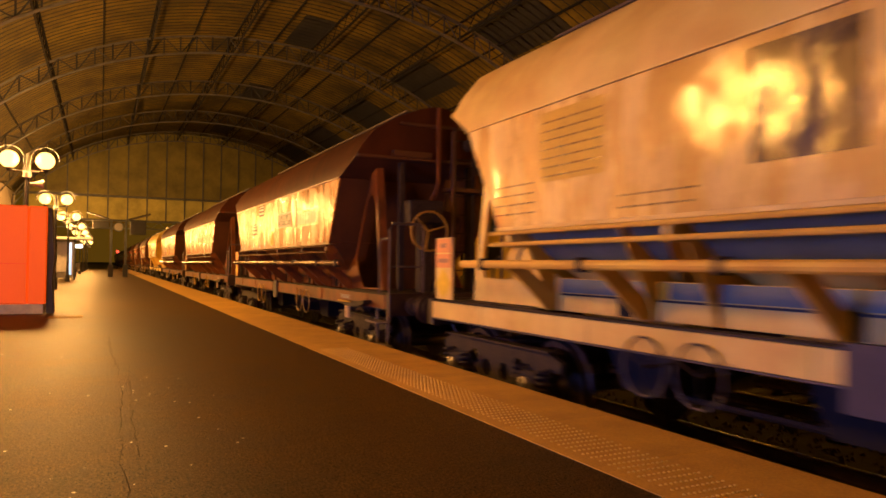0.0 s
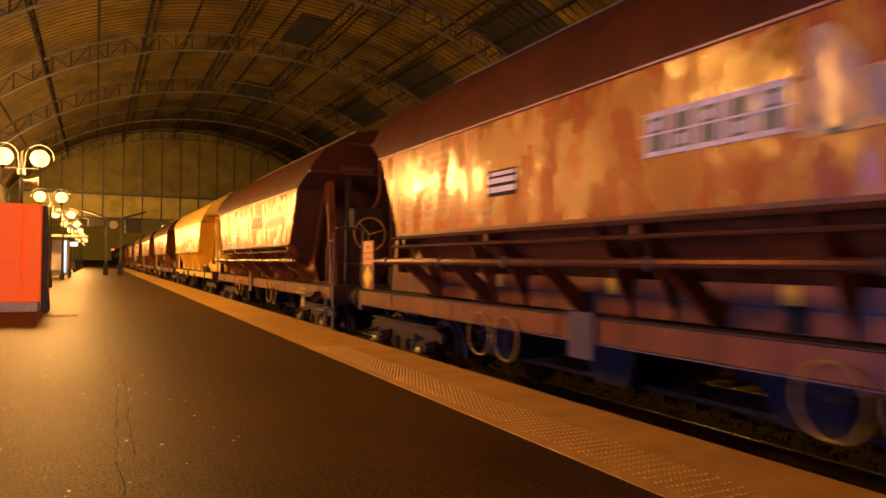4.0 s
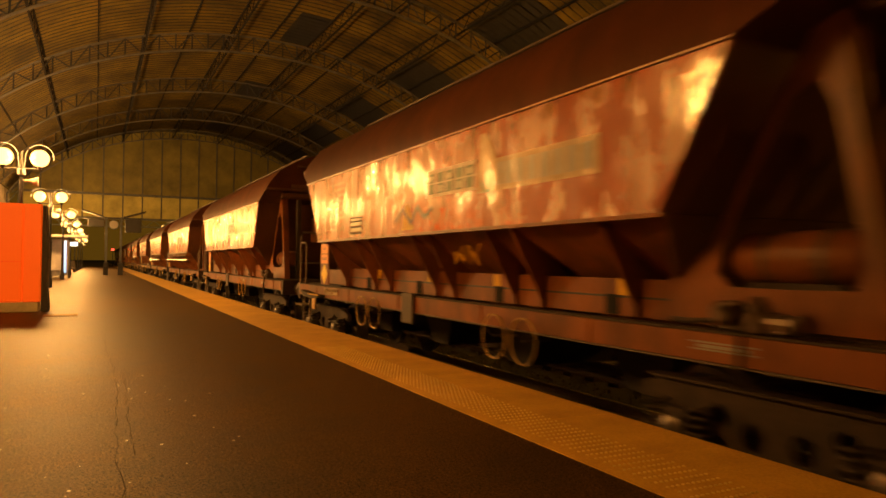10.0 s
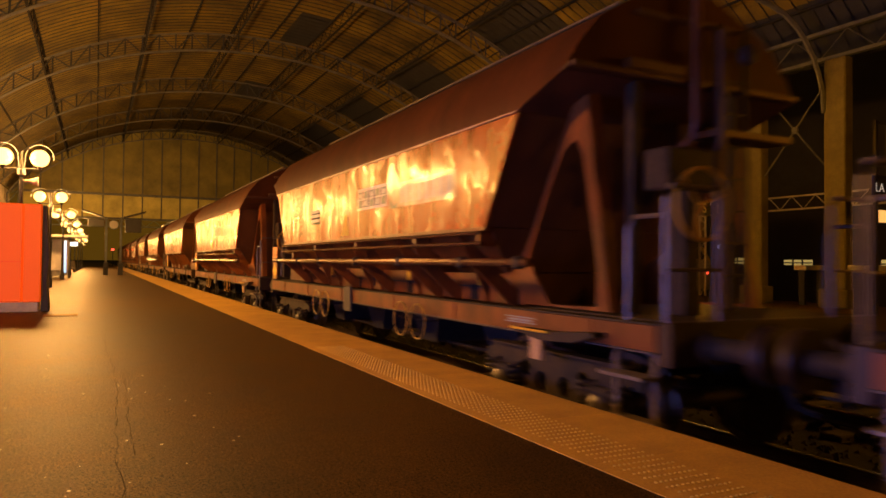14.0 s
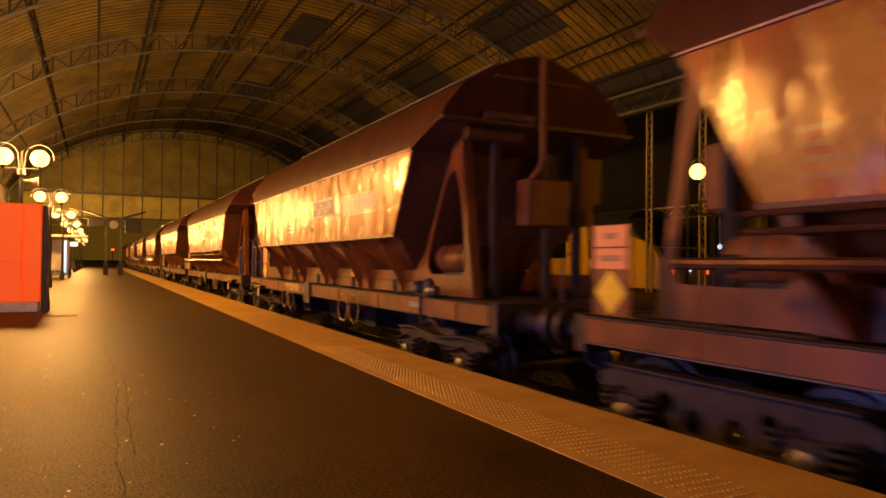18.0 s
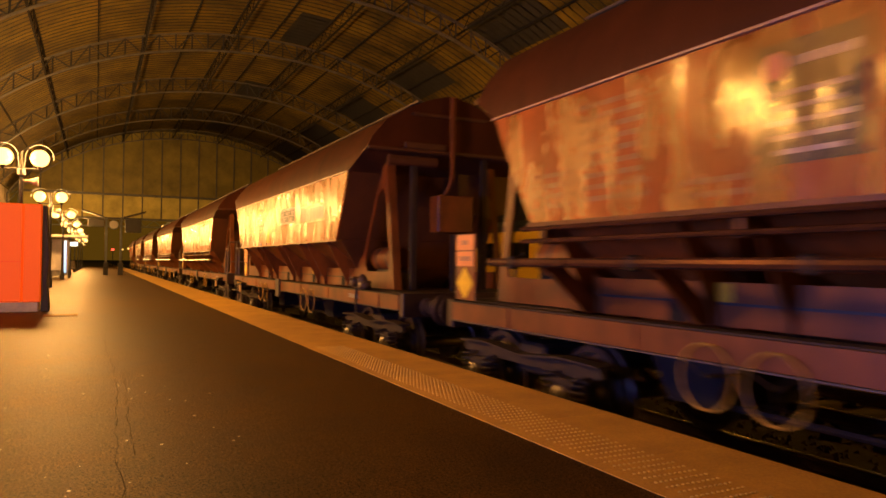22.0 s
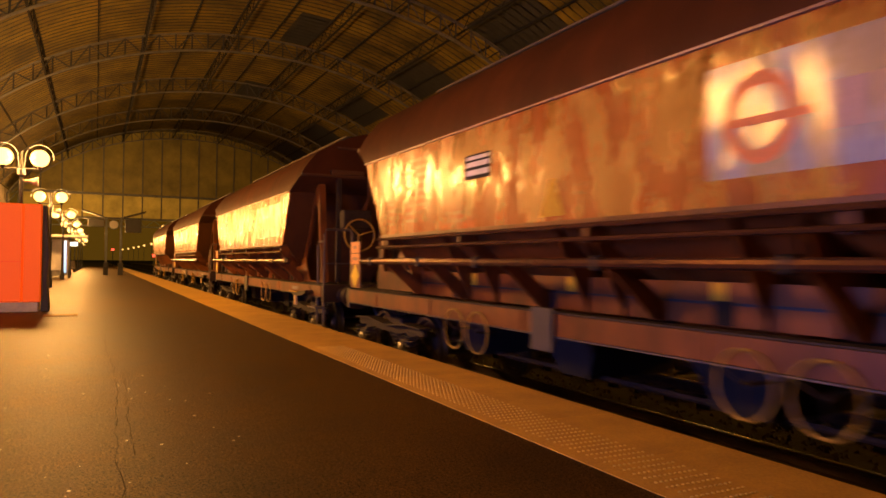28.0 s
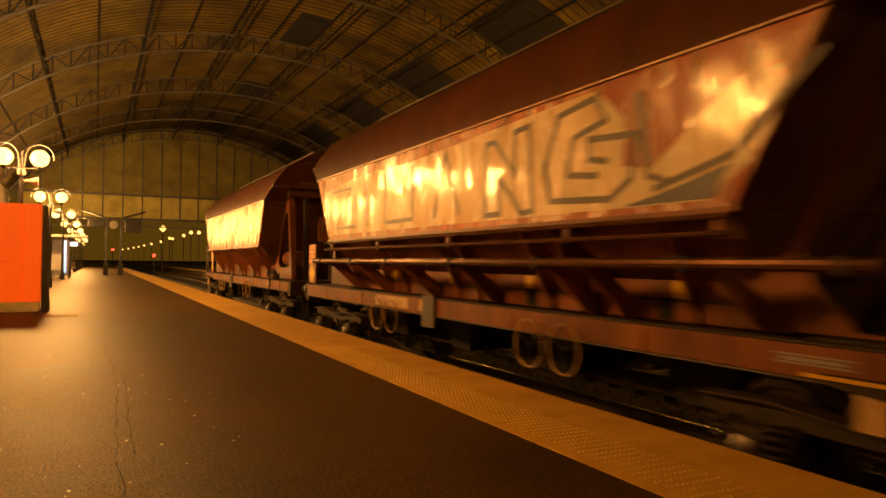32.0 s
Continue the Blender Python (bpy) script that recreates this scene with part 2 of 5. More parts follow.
def part(name, mesh, mat, parent, label="", at=None, smooth=False):
    """One mesh under a thing or a part."""
    data = mesh if isinstance(mesh, bpy.types.Mesh) else mesh.data(name, mat, smooth)
    ob = new(name, data)
    ob.parent = parent
    if at is not None:
        ob.matrix_basis = at
    return tagged(ob, label) if label else ob


def thing(name, label, category, group="", at=None, kind=""):
    ob = new(name)
    ob.empty_display_size = 0.2
    if at is not None:
        ob.matrix_basis = at
    return tagged(ob, label, category, group, kind)


def setting(name, mesh, mat, label, category, smooth=False):
    return tagged(new(name, mesh.data(name, mat, smooth)), label, category, "", "structure")


def panel_paint(name, base, dark, dull=0.08):
    """Thick glossy wagon paint on dented sheet: streaks of grime and a wavy clear gloss."""
    m = material(name, base, 0.42, dark=dark, scale=1.1, bump_scale=26, rough_vary=0.1, stretch=(1, 1.6, 0.55))
    nt = m.node_tree
    b = nt.nodes["Principled BSDF"]
    co = nt.nodes.new("ShaderNodeTexCoord")
    mp = nt.nodes.new("ShaderNodeMapping")
    mp.inputs["Scale"].default_value = (1, 1.9, 0.8)
    n = nt.nodes.new("ShaderNodeTexNoise")
    n.inputs["Scale"].default_value, n.inputs["Detail"].default_value, n.inputs["Roughness"].default_value = 1.0, 3.5, 0.50
    # sheets are welded together bay by bay, and each has its own dents
    axes = nt.nodes.new("ShaderNodeSeparateXYZ")
    bay = nt.nodes.new("ShaderNodeMath")
    bay.operation = "SNAP"
    bay.inputs[1].default_value = 2.42
    nt.links.new(co.outputs["Object"], axes.inputs[0])
    nt.links.new(axes.outputs["Y"], bay.inputs[0])
    n.noise_dimensions = "4D"
    nt.links.new(bay.outputs[0], n.inputs["W"])
    bp = nt.nodes.new("ShaderNodeBump")
    bp.inputs["Strength"].default_value, bp.inputs["Distance"].default_value = 1.0, 0.060
    nt.links.new(co.outputs["Object"], mp.inputs["Vector"])
    nt.links.new(mp.outputs[0], n.inputs["Vector"])
    nt.links.new(n.outputs[0], bp.inputs["Height"])
    nt.links.new(bp.outputs[0], b.inputs["Normal"])
    nt.links.new(bp.outputs[0], b.inputs["Coat Normal"])
    b.inputs["Coat Weight"].default_value, b.inputs["Coat Roughness"].default_value, b.inputs["Coat IOR"].default_value = 1.0, 0.17, 4.2
    b.inputs["Specular IOR Level"].default_value = 0.15
    b.inputs["Coat Tint"].default_value = (1.0, 0.84, 0.66, 1)
    # dull and glossy patches
    patch = nt.nodes.new("ShaderNodeTexNoise")
    patch.inputs["Scale"].default_value, patch.inputs["Detail"].default_value, patch.inputs["Roughness"].default_value = 1.9, 6.0, 0.62
    level = nt.nodes.new("ShaderNodeMapRange")
    level.inputs[1].default_value, level.inputs[2].default_value, level.inputs[3].default_value, level.inputs[4].default_value = 0.44, 0.53, dull, 1.0
    nt.links.new(mp.outputs[0], patch.inputs["Vector"])
    nt.links.new(patch.outputs[0], level.inputs[0])
    nt.links.new(level.outputs[0], b.inputs["Coat Weight"])
    haze = nt.nodes.new("ShaderNodeMapRange")
    haze.inputs[1].default_value, haze.inputs[2].default_value, haze.inputs[3].default_value, haze.inputs[4].default_value = 0.35, 0.62, 0.18, 0.06
    nt.links.new(patch.outputs[0], haze.inputs[0])
    nt.links.new(haze.outputs[0], b.inputs["Coat Roughness"])
    return m


BROWN_PANEL = panel_paint("brown_panel_paint", (0.40, 0.082, 0.008), (0.22, 0.046, 0.006))
CREAM_PANEL = panel_paint("cream_panel_paint", (0.88, 0.68, 0.18), (0.72, 0.50, 0.10))
ORANGE = material("orange_plate", (0.80, 0.32, 0.075), 0.6, dark=(0.66, 0.26, 0.06))
PLATEINK = material("faded_plate_lettering", (0.42, 0.18, 0.08), 0.5)
VALVE = material("grimy_valve_iron", (0.13, 0.085, 0.055), 0.45, metal=0.3, dark=(0.05, 0.034, 0.024), scale=9)
STEPIRON = material("worn_step_iron", (0.24, 0.195, 0.15), 0.4, metal=0.3, scale=5)
SILVER = panel_paint("silver_spray", (0.68, 0.58, 0.44), (0.50, 0.41, 0.30))
SIGNWHITE = panel_paint("faded_sign_white", (0.42, 0.35, 0.26), (0.32, 0.24, 0.16))
CHALK = material("white_spray", (0.90, 0.89, 0.84), 0.5, dark=(0.80, 0.78, 0.72), scale=4)
INK = material("dark_spray", (0.050, 0.036, 0.034), 0.5)
SMOKETAR = material("tar_crack", (0.040, 0.025, 0.006), 0.95)
SMOKETAR.node_tree.nodes["Principled BSDF"].inputs["Specular IOR Level"].default_value = 0.12
GREEN = material("green_marking", (0.045, 0.12, 0.075), 0.5)
FADED = material("faded_grey_board", (0.42, 0.40, 0.38), 0.4, scale=1.5)
RINGRED = material("orange_red_ring", (0.62, 0.12, 0.03), 0.45, dark=(0.50, 0.10, 0.04), scale=4)
FAINTRED = material("washed_out_red", (0.44, 0.26, 0.20), 0.45, dark=(0.38, 0.27, 0.24), scale=4)
TANSPRAY = material("tan_spray_paint", (0.52, 0.36, 0.17), 0.45, dark=(0.30, 0.17, 0.06), scale=2.5, amount=0.4)
MUSTARD = material("mustard_block_paint", (0.66, 0.42, 0.03), 0.5, dark=(0.50, 0.31, 0.025), scale=3)
FAINT = panel_paint("faint_stencil_paint", (0.36, 0.17, 0.07), (0.24, 0.10, 0.04))
SMUDGE = panel_paint("smudged_brown_lettering", (0.17, 0.095, 0.028), (0.36, 0.24, 0.05))
LEAFPALE = panel_paint("weathered_pale_paint", (0.56, 0.47, 0.34), (0.36, 0.26, 0.16))
BANDBLUE = material("blue_band_colour", (0.16, 0.215, 0.17), 0.5, dark=(0.10, 0.13, 0.10), scale=2)
SPRAYRED = material("red_marking", (0.46, 0.13, 0.08), 0.4, dark=(0.38, 0.16, 0.12), scale=5)
LEMON = material("yellow_railcar_paint", (0.86, 0.62, 0.08), 0.35, dark=(0.78, 0.55, 0.07), scale=1.0)
WHEELPALE = material("pale_yellow_letter", (0.78, 0.66, 0.30), 0.5)
NAVY = material("navy_paint", (0.02, 0.03, 0.09), 0.4)
GLASS = material("dark_glass", (0.015, 0.017, 0.02), 0.08)
WARMBOX = glow("warm_light_box", (1.0, 0.55, 0.14), 0.9)
COOLBOX = glow("cool_light_box", (0.55, 0.75, 1.0), 1.3)
WARMDIM = glow("warm_dim_strip", (1.0, 0.72, 0.22), 0.35)
REDLIGHT = glow("red_signal", (1.0, 0.06, 0.03), 4.0)
FARGLOBE = glow("far_lamp", (1.0, 0.52, 0.12), 2.6)
MASTPAINT = material("pale_mast_paint", (0.50, 0.48, 0.42), 0.6, dark=(0.34, 0.32, 0.28), scale=4)
OCHRE = material("ochre_column_paint", (0.17, 0.145, 0.035), 0.6, dark=(0.10, 0.085, 0.025), scale=3)
PLASTER = material("dark_wall", (0.05, 0.046, 0.045), 0.9, scale=0.6)
BOUNCEWALL = material("bounce_wall", (0.55, 0.48, 0.38), 0.9, dark=(0.40, 0.34, 0.27), scale=0.6)
RUSTY = material("rusty_steel", (0.045, 0.022, 0.012), 0.5, dark=(0.022, 0.012, 0.008), scale=6, metal=0.3)
DULL = material("dull_grimy_plate", (0.052, 0.041, 0.036), 0.6, scale=4)
YELLOWWHEEL = material("dull_yellow_paint", (0.52, 0.31, 0.03), 0.45, dark=(0.26, 0.15, 0.02), scale=6)
RAILING = material("worn_railing", (0.16, 0.122, 0.095), 0.38, metal=0.4, scale=6)
DIAMOND = material("hazard_yellow", (0.92, 0.66, 0.01), 0.5, scale=3)
PALEBLUE = panel_paint("pale_blue_board", (0.38, 0.42, 0.46), (0.26, 0.28, 0.31))
PALEGREY = material("faint_letter_paint", (0.30, 0.30, 0.30), 0.45)
SMOKE = panel_paint("smoky_board", (0.060, 0.047, 0.042), (0.035, 0.028, 0.026), 0.12)
DATABOARD = panel_paint("glossy_data_board", (0.030, 0.033, 0.036), (0.020, 0.022, 0.025), 0.08)
BOARDLINE = panel_paint("grimy_white_lettering", (0.46, 0.42, 0.36), (0.30, 0.26, 0.21), 0.08)
CONCRETE_SLAB = material("edge_slab", (0.64, 0.385, 0.034), 0.72, dark=(0.44, 0.26, 0.022), scale=2.2, bump=0.25, bump_scale=60, random_value=0.06)
# upper gable panes: same glass, coloured darker for the lack of light
GABLEDARK = material("gable_glass_unlit", (0.26, 0.235, 0.06), 0.6, dark=(0.12, 0.108, 0.035), scale=0.7)
# emission added so that the station letters show pale
PALELETTER = glow("pale_letters", (0.75, 0.72, 0.62), 0.35)
COOLDIM = glow("cool_source_pane", (0.35, 0.42, 1.0), 0.25)
COOLBLUE = glow("blue_panel", (0.25, 0.5, 1.0), 1.0)

# ---- ground and platforms
RAIL_Z, TRACK = -0.605, 5.00
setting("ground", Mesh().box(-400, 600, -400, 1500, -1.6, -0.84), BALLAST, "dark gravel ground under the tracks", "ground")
plat = setting("platform", Mesh().box(-9, 2.385, -40, 260, -0.83, 0.0), ASPHALT, "worn dark asphalt platform with a long crack and speckles", "platform")
setting("platform_wall", Mesh().box(2.386, 3.30, -40, 260, -0.83, -0.121), WALLSTONE, "dark stone wall under the platform edge", "wall")
edge = thing("platform_edge", "pale concrete platform edge slabs with a studded tactile strip", "platform edge", kind="structure")
slab = Mesh().cbox(2.386, 3.366, 0.001, 0.999, -0.12, 0.004, 0.0015).data("slab", CONCRETE_SLAB)
for i in range(-3, 60):
    part("slab", slab, None, edge, at=pose(0, i * 1.0, 0))
part("far_slab", Mesh().box(2.386, 3.366, 60.0, 260, -0.12, 0.004), CONCRETE, edge)["kind"] = "stuff"
part("near_slab", Mesh().box(2.386, 3.366, -40, -3.0, -0.12, 0.004), CONCRETE, edge)["kind"] = "stuff"
m = Mesh()
for j in range(-20, 112):
    for i in range(11):
        x, y = 2.495 + i * 0.034, 0.077 * j
        ring = [(x + r * math.cos(w), y + r * math.sin(w), z) for r, z in ((0.0105, 0.004), (0.0065, 0.0095)) for w in (0, 1.047, 2.094, 3.142, 4.189, 5.236)]
        m.add(ring, [(k, (k + 1) % 6, 6 + (k + 1) % 6, 6 + k) for k in range(6)] + [tuple(range(6, 12))])
part("stud_strip", m, STUD, edge, "rows of small pale round studs")["kind"] = "stuff"
crack = Mesh()
rng = random.Random(4)
for x0, y0, y1, wob in ((0.15, 3.2, 13.2, 0.028), (0.225, 4.2, 7.4, 0.022)):
    pts, y = [], y0
    while y < y1:
        pts.append((x0 + rng.uniform(-wob, wob) * 0.6 + wob * math.sin(y * 1.1), y))
        y += rng.uniform(0.1, 0.25)
    for (xa, ya), (xb, yb) in zip(pts, pts[1:]):
        w = rng.uniform(0.0015, 0.0035)
        crack.add([(xa - w, ya, 0.0015), (xa + w, ya, 0.0015), (xb + w, yb, 0.0015), (xb - w, yb, 0.0015)], [(0, 1, 2, 3)])
part("crack", crack, SMOKETAR, plat, "dark tarred crack")
# glitter of the lit asphalt drawn as small pale flecks
spots = Mesh()
for _ in range(320):
    x, y, r = -3.2 + 4.2 * rng.random() ** 1.3, rng.uniform(2.5, 14), rng.uniform(0.004, 0.012)
    spots.add([(x + r * math.cos(w), y + r * 1.3 * math.sin(w), 0.002) for w in (0, 0.9, 1.9, 2.8, 3.9, 5.1)], [tuple(range(6))])
part("speckle", spots, SPECKLE, plat, "pale flecks drawn for the asphalt's glitter")["kind"] = "stuff"
part("service_cover", Mesh().cbox(-0.88, -0.30, 14.9, 15.5, -0.02, 0.006, 0.004), CONCRETE, plat, "square pale service cover")
setting("platform_2", Mesh().box(10.3, 19.3, -40, 260, -0.83, 0.0), ASPHALT, "dark asphalt of the opposite platform", "platform")
setting("platform_edge_2", Mesh().box(10.27, 11.2, -40, 260, -0.10, 0.006), CONCRETE, "pale edge of the opposite platform", "platform edge")


def track(x, name):
    t = thing(name, "railway track with shiny worn rail heads on dark sleepers", "track", "tracks", at=pose(x, 0, RAIL_Z), kind="structure")
    for s in (-0.7525, 0.7525):
        prof = [(-0.07, -0.16), (0.07, -0.16), (0.07, -0.145), (0.012, -0.12), (0.012, -0.04), (0.033, -0.03), (0.033, -0.004), (-0.033, -0.004), (-0.033, -0.03), (-0.012, -0.04), (-0.012, -0.12), (-0.07, -0.145)]
        part("rail", Mesh().prism([(s + a, b) for a, b in prof], "y", -40, 400), RAIL, t)
        part("rail_head", Mesh().prism([(s - 0.030, -0.006), (s + 0.020, -0.006), (s + 0.016, 0.0), (s - 0.026, 0.0)], "y", -40, 400), RAILTOP, t, "polished steel running surface")
    sl = Mesh().cbox(-1.3, 1.3, -0.13, 0.13, -0.28, -0.165, 0.015).data("sleeper", SLEEPER)
    for i in range(60):
        part("sleeper", sl, None, t, at=pose(0, -4 + i * 0.6, 0))
    return t


track(TRACK, "track_1")
track(8.6, "track_2")
track(21.0, "track_3")
stones = Mesh()
rng = random.Random(9)
for _ in range(5200):
    x, y, r = rng.choice((rng.uniform(3.4, 6.9), rng.uniform(5.3, 10.2))), 1.5 + 22 * rng.random() ** 1.6, rng.uniform(0.02, 0.045)
    z = -0.835 + rng.uniform(0, 0.05)
    p = [Vector((rng.uniform(-1, 1), rng.uniform(-1, 1), rng.uniform(-1, 1))).normalized() * r for _ in range(4)]
    stones.add([(x + r, y, z), (x - r * 0.5, y + r, z), (x - r * 0.6, y - r, z), (x + p[0].x * 0.5, y + p[0].y * 0.5, z + r)], [(0, 1, 2), (0, 1, 3), (1, 2, 3), (2, 0, 3)])
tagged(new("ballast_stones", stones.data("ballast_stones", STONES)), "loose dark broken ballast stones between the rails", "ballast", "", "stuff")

# ---- red booth
booth = thing("photo_booth", "tall glossy red booth on a brushed metal plinth", "booth", at=pose(-1.5, 16.3, 0))
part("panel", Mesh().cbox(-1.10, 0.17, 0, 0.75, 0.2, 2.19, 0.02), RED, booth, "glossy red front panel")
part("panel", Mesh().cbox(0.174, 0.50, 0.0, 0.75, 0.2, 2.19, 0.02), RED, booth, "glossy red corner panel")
part("plinth", Mesh().cbox(-1.08, 0.46, 0.01, 0.73, 0, 0.2, 0.01), PLINTH, booth, "brushed metal plinth")
part("side_cheek", Mesh().prism([(0.502, 0.0), (0.64, 0.0), (0.60, 0.6), (0.63, 1.2), (0.56, 2.17), (0.502, 2.17)], "y", 0.10, 0.72), BLACK, booth, "dark side with a curtain")
part("joint", Mesh().box(-1.10, 0.17, -0.003, 0.003, 1.01, 1.016), BLACK, booth)


# ---- globe lamps
def globe_lamp(at, reach=0.36, camera_head=False):
    t = thing("platform_lamp", "dark iron lamp post with two glowing orange globes", "street lamp", "platform lamps", at=at)
    part("post", Mesh().lathe([(0.11, 0), (0.11, 0.25), (0.07, 0.35), (0.05, 1.2), (0.042, 3.1), (0.03, 3.55)], "z", (0, 0, 0), 12), BLACK, t, smooth=True)
    for s in (-1, 1):
        c = s * reach
        hoop = [(c - s * 0.29 * math.cos(w), 0, 3.42 + 0.30 * math.sin(w)) for w in [math.pi * 1.05 * i / 12 for i in range(13)]]
        part("hoop", Mesh().tube([(s * 0.04, 0, 3.1), *hoop], 0.016, 6), GALV, t, "thin curved iron hoop")
        part("globe", Mesh().lathe([(max(0.2 * math.sin(w), 0.002), -0.2 * math.cos(w)) for w in [math.pi * i / 12 for i in range(13)]], "z", (c, 0, 3.4), 20), GLOBE, t, "glowing opal glass globe", smooth=True).visible_shadow = False
        part("cup", Mesh().lathe([(0.03, 3.12), (0.07, 3.2), (0.05, 3.22)], "z", (c, 0, 0), 10), BLACK, t)
    part("arm", Mesh().tube([(-reach, 0, 3.14), (reach, 0, 3.14)], 0.022, 8), BLACK, t)
    part("bracket_ring", Mesh().lathe([(0.05, 2.98), (0.09, 3.0), (0.09, 3.12), (0.05, 3.14)], "z", (0, 0, 0), 10), GALV, t)
    if camera_head:
        part("loudspeaker", Mesh().lathe([(0.03, -0.16), (0.05, -0.05), (0.11, 0.10), (0.10, 0.12)], "x", (0.22, 0, 2.86), 12), FADED, t, "pale horn loudspeaker")
    return t


first = globe_lamp(pose(LAMP_X, LAMP_ROW[0], 0), 0.36, True)
for y in LAMP_ROW[1:]:
    copy_thing(first, pose(LAMP_X, y, 0))
for y in (12.1, -10.7, 0.7, 23.5, 35.0):
    if y == 12.1:
        other = globe_lamp(pose(13.3, y, 0, 0, 0, 90), 0.48)
    else:
        copy_thing(other, pose(13.3, y, 0, 0, 0, 90))

# ---- train shed
ARC_X, ARC_W, ARC_Z, ARC_B = 6.6, 13.5, 1.30, 9.36
TRUSSES = [6.8 + 8.6 * i for i in range(-2, 7)]


def arc(x, lift=0.0):
    t = max(-0.985, min(0.985, (x - ARC_X) / ARC_W))
    return ARC_Z + ARC_B * math.sqrt(1 - t * t) + lift


XS = [ARC_X - 12.4 + 24.3 * i / 36 for i in range(37)]


def lattice(mesh, path, other, r=0.022):
    pts = []
    for i in range(len(path)):
        pts.append((path if i % 2 else other)[i])
    return mesh.tube(pts, r, 4)


tr = thing("roof_truss", "grey riveted iron arched lattice roof truss", "roof truss", "roof trusses", at=pose(0, TRUSSES[0], 0))
for lift in (0.0, 0.75):
    for d in (-0.07, 0.07):
        part("chord", Mesh().tube([(x, d, arc(x, lift)) for x in XS], 0.032, 4), CHORD, tr)
for i in range(0, 36):
    part("post", Mesh().tube([(XS[i], 0, arc(XS[i])), (XS[i], 0, arc(XS[i], 0.75))], 0.03, 4), ROOFIRON, tr)
    a, b = (0.0, 0.75) if i % 2 else (0.75, 0.0)
    part("brace", Mesh().tube([(XS[i], 0.02, arc(XS[i], a)), (XS[i + 1], 0.02, arc(XS[i + 1], b))], 0.025, 4), ROOFIRON, tr)
for y in TRUSSES[1:]:
    copy_thing(tr, pose(0, y, 0))
for i, x in enumerate((-4.0, -2.05, -0.08, 1.75, 3.6, 5.4, 7.2, 9.0, 10.8, 12.6, 14.3, 15.9, 17.2)):
    pu = thing("roof_purlin", "grey iron purlin between the roof trusses", "purlin", "roof purlins", at=pose(x, 0, arc(x)))
    part("chord", Mesh().box(-0.03, 0.03, -12, 61, 0.95, 1.02), PURLIN, pu)
    if i % 2:
        part("chord", Mesh().box(-0.035, 0.035, -12, 61, 0.36, 0.42), PURLIN, pu)
        part("web", lattice(Mesh(), [(0, -12 + 0.73 * q, 0.39) for q in range(101)], [(0, -12 + 0.73 * q, 0.97) for q in range(101)], 0.016), PURLIN, pu)
# boarded ceiling: many narrow boards over the purlins, dark sheets in some bays
m = Mesh()
dark = Mesh()
y = -12.0
rng = random.Random(2)
while y < 61.5:
    for i in range(36):
        bay = int((y + 40) // 4.3)
        lift = 1.08 + rng.uniform(0, 0.012)
        xa, xb = XS[i], XS[i + 1]
        sheet = (i in (28, 29, 30) and bay % 2 == 0) or (i > 33) or (i in (20, 21) and bay % 3 == 1)
        (dark if sheet else m).add([(xa, y, arc(xa, lift)), (xb, y, arc(xb, lift)), (xb, y + 0.395, arc(xb, lift + 0.03)), (xa, y + 0.395, arc(xa, lift + 0.03))], [(0, 1, 2, 3)])
    y += 0.42
n0 = len(m.v)
m.add(dark.v, dark.f)
data = m.data("ceiling", [ROOFBOARD, SLATE])
for p in data.polygons:
    p.material_index = 1 if p.vertices[0] >= n0 else 0
tagged(new("ceiling", data), "arched ceiling of narrow ochre boards and dark sheets", "ceiling", "", "structure")
m = Mesh()
v = [(x, y, arc(x, 1.16) + d) for d in (0, 0.12) for y in (-14.0, 62.0) for x in XS]
n = len(XS)
m.add(v, [(d * 2 * n + i, d * 2 * n + i + 1, d * 2 * n + n + i + 1, d * 2 * n + n + i) for d in (0, 1) for i in range(n - 1)])
setting("roof_covering", m, SLATE, "dark roof sheets over the train shed", "roof")
# pale wall out of view, a reflector for the left side of the roof
setting("wall_west", Mesh().box(-6.4, -6.0, -40, 62, -0.83, 6.2), BOUNCEWALL, "out-of-view wall beside the platform, pale to bounce light", "wall")
# made-up panel out of view that stands behind the added cool lamp
cool_panel = thing("wall_display", "unseen cool light source added beside the platform", "display", at=pose(-6.0, 4.8, 0), kind="structure")
part("pane", Mesh().box(0.01, 0.03, -1.2, 1.2, 0.2, 2.0), COOLDIM, cool_panel, "cool lit pane")
for y in (-1.24, 0.0, 1.24):
    part("source_frame", Mesh().box(0.03, 0.09, y - 0.03, y + 0.03, 0.15, 2.06), BLACK, cool_panel)
for y in (-1.46, 1.46):
    part("flag_guide", Mesh().box(0.0, 0.235, y - 0.058, y + 0.058, 0.02, 4.2), STEEL, cool_panel, "steel guide rail")
# made-up shutter that only switches the cool light on and off
blind = thing("roller_blind", "unseen dark shutter added to cut the cool light", "blind", at=pose(-5.79, 4.8, 2.06))
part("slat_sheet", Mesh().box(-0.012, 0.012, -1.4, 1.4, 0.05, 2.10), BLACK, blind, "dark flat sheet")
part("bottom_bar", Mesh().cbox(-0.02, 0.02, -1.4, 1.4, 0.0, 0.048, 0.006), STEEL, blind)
setting("wall_south", Mesh().box(-6.0, 40, -41, -40.6, -0.83, 12), PLASTER, "dark end wall of the station", "wall")

# gable screen at the far end
gable = thing("gable_screen", "iron-framed gable screen with dusty panes, the lower coloured as lit", "gable", kind="structure")
g0, g1, step = -5.4, 18.2, 1.45
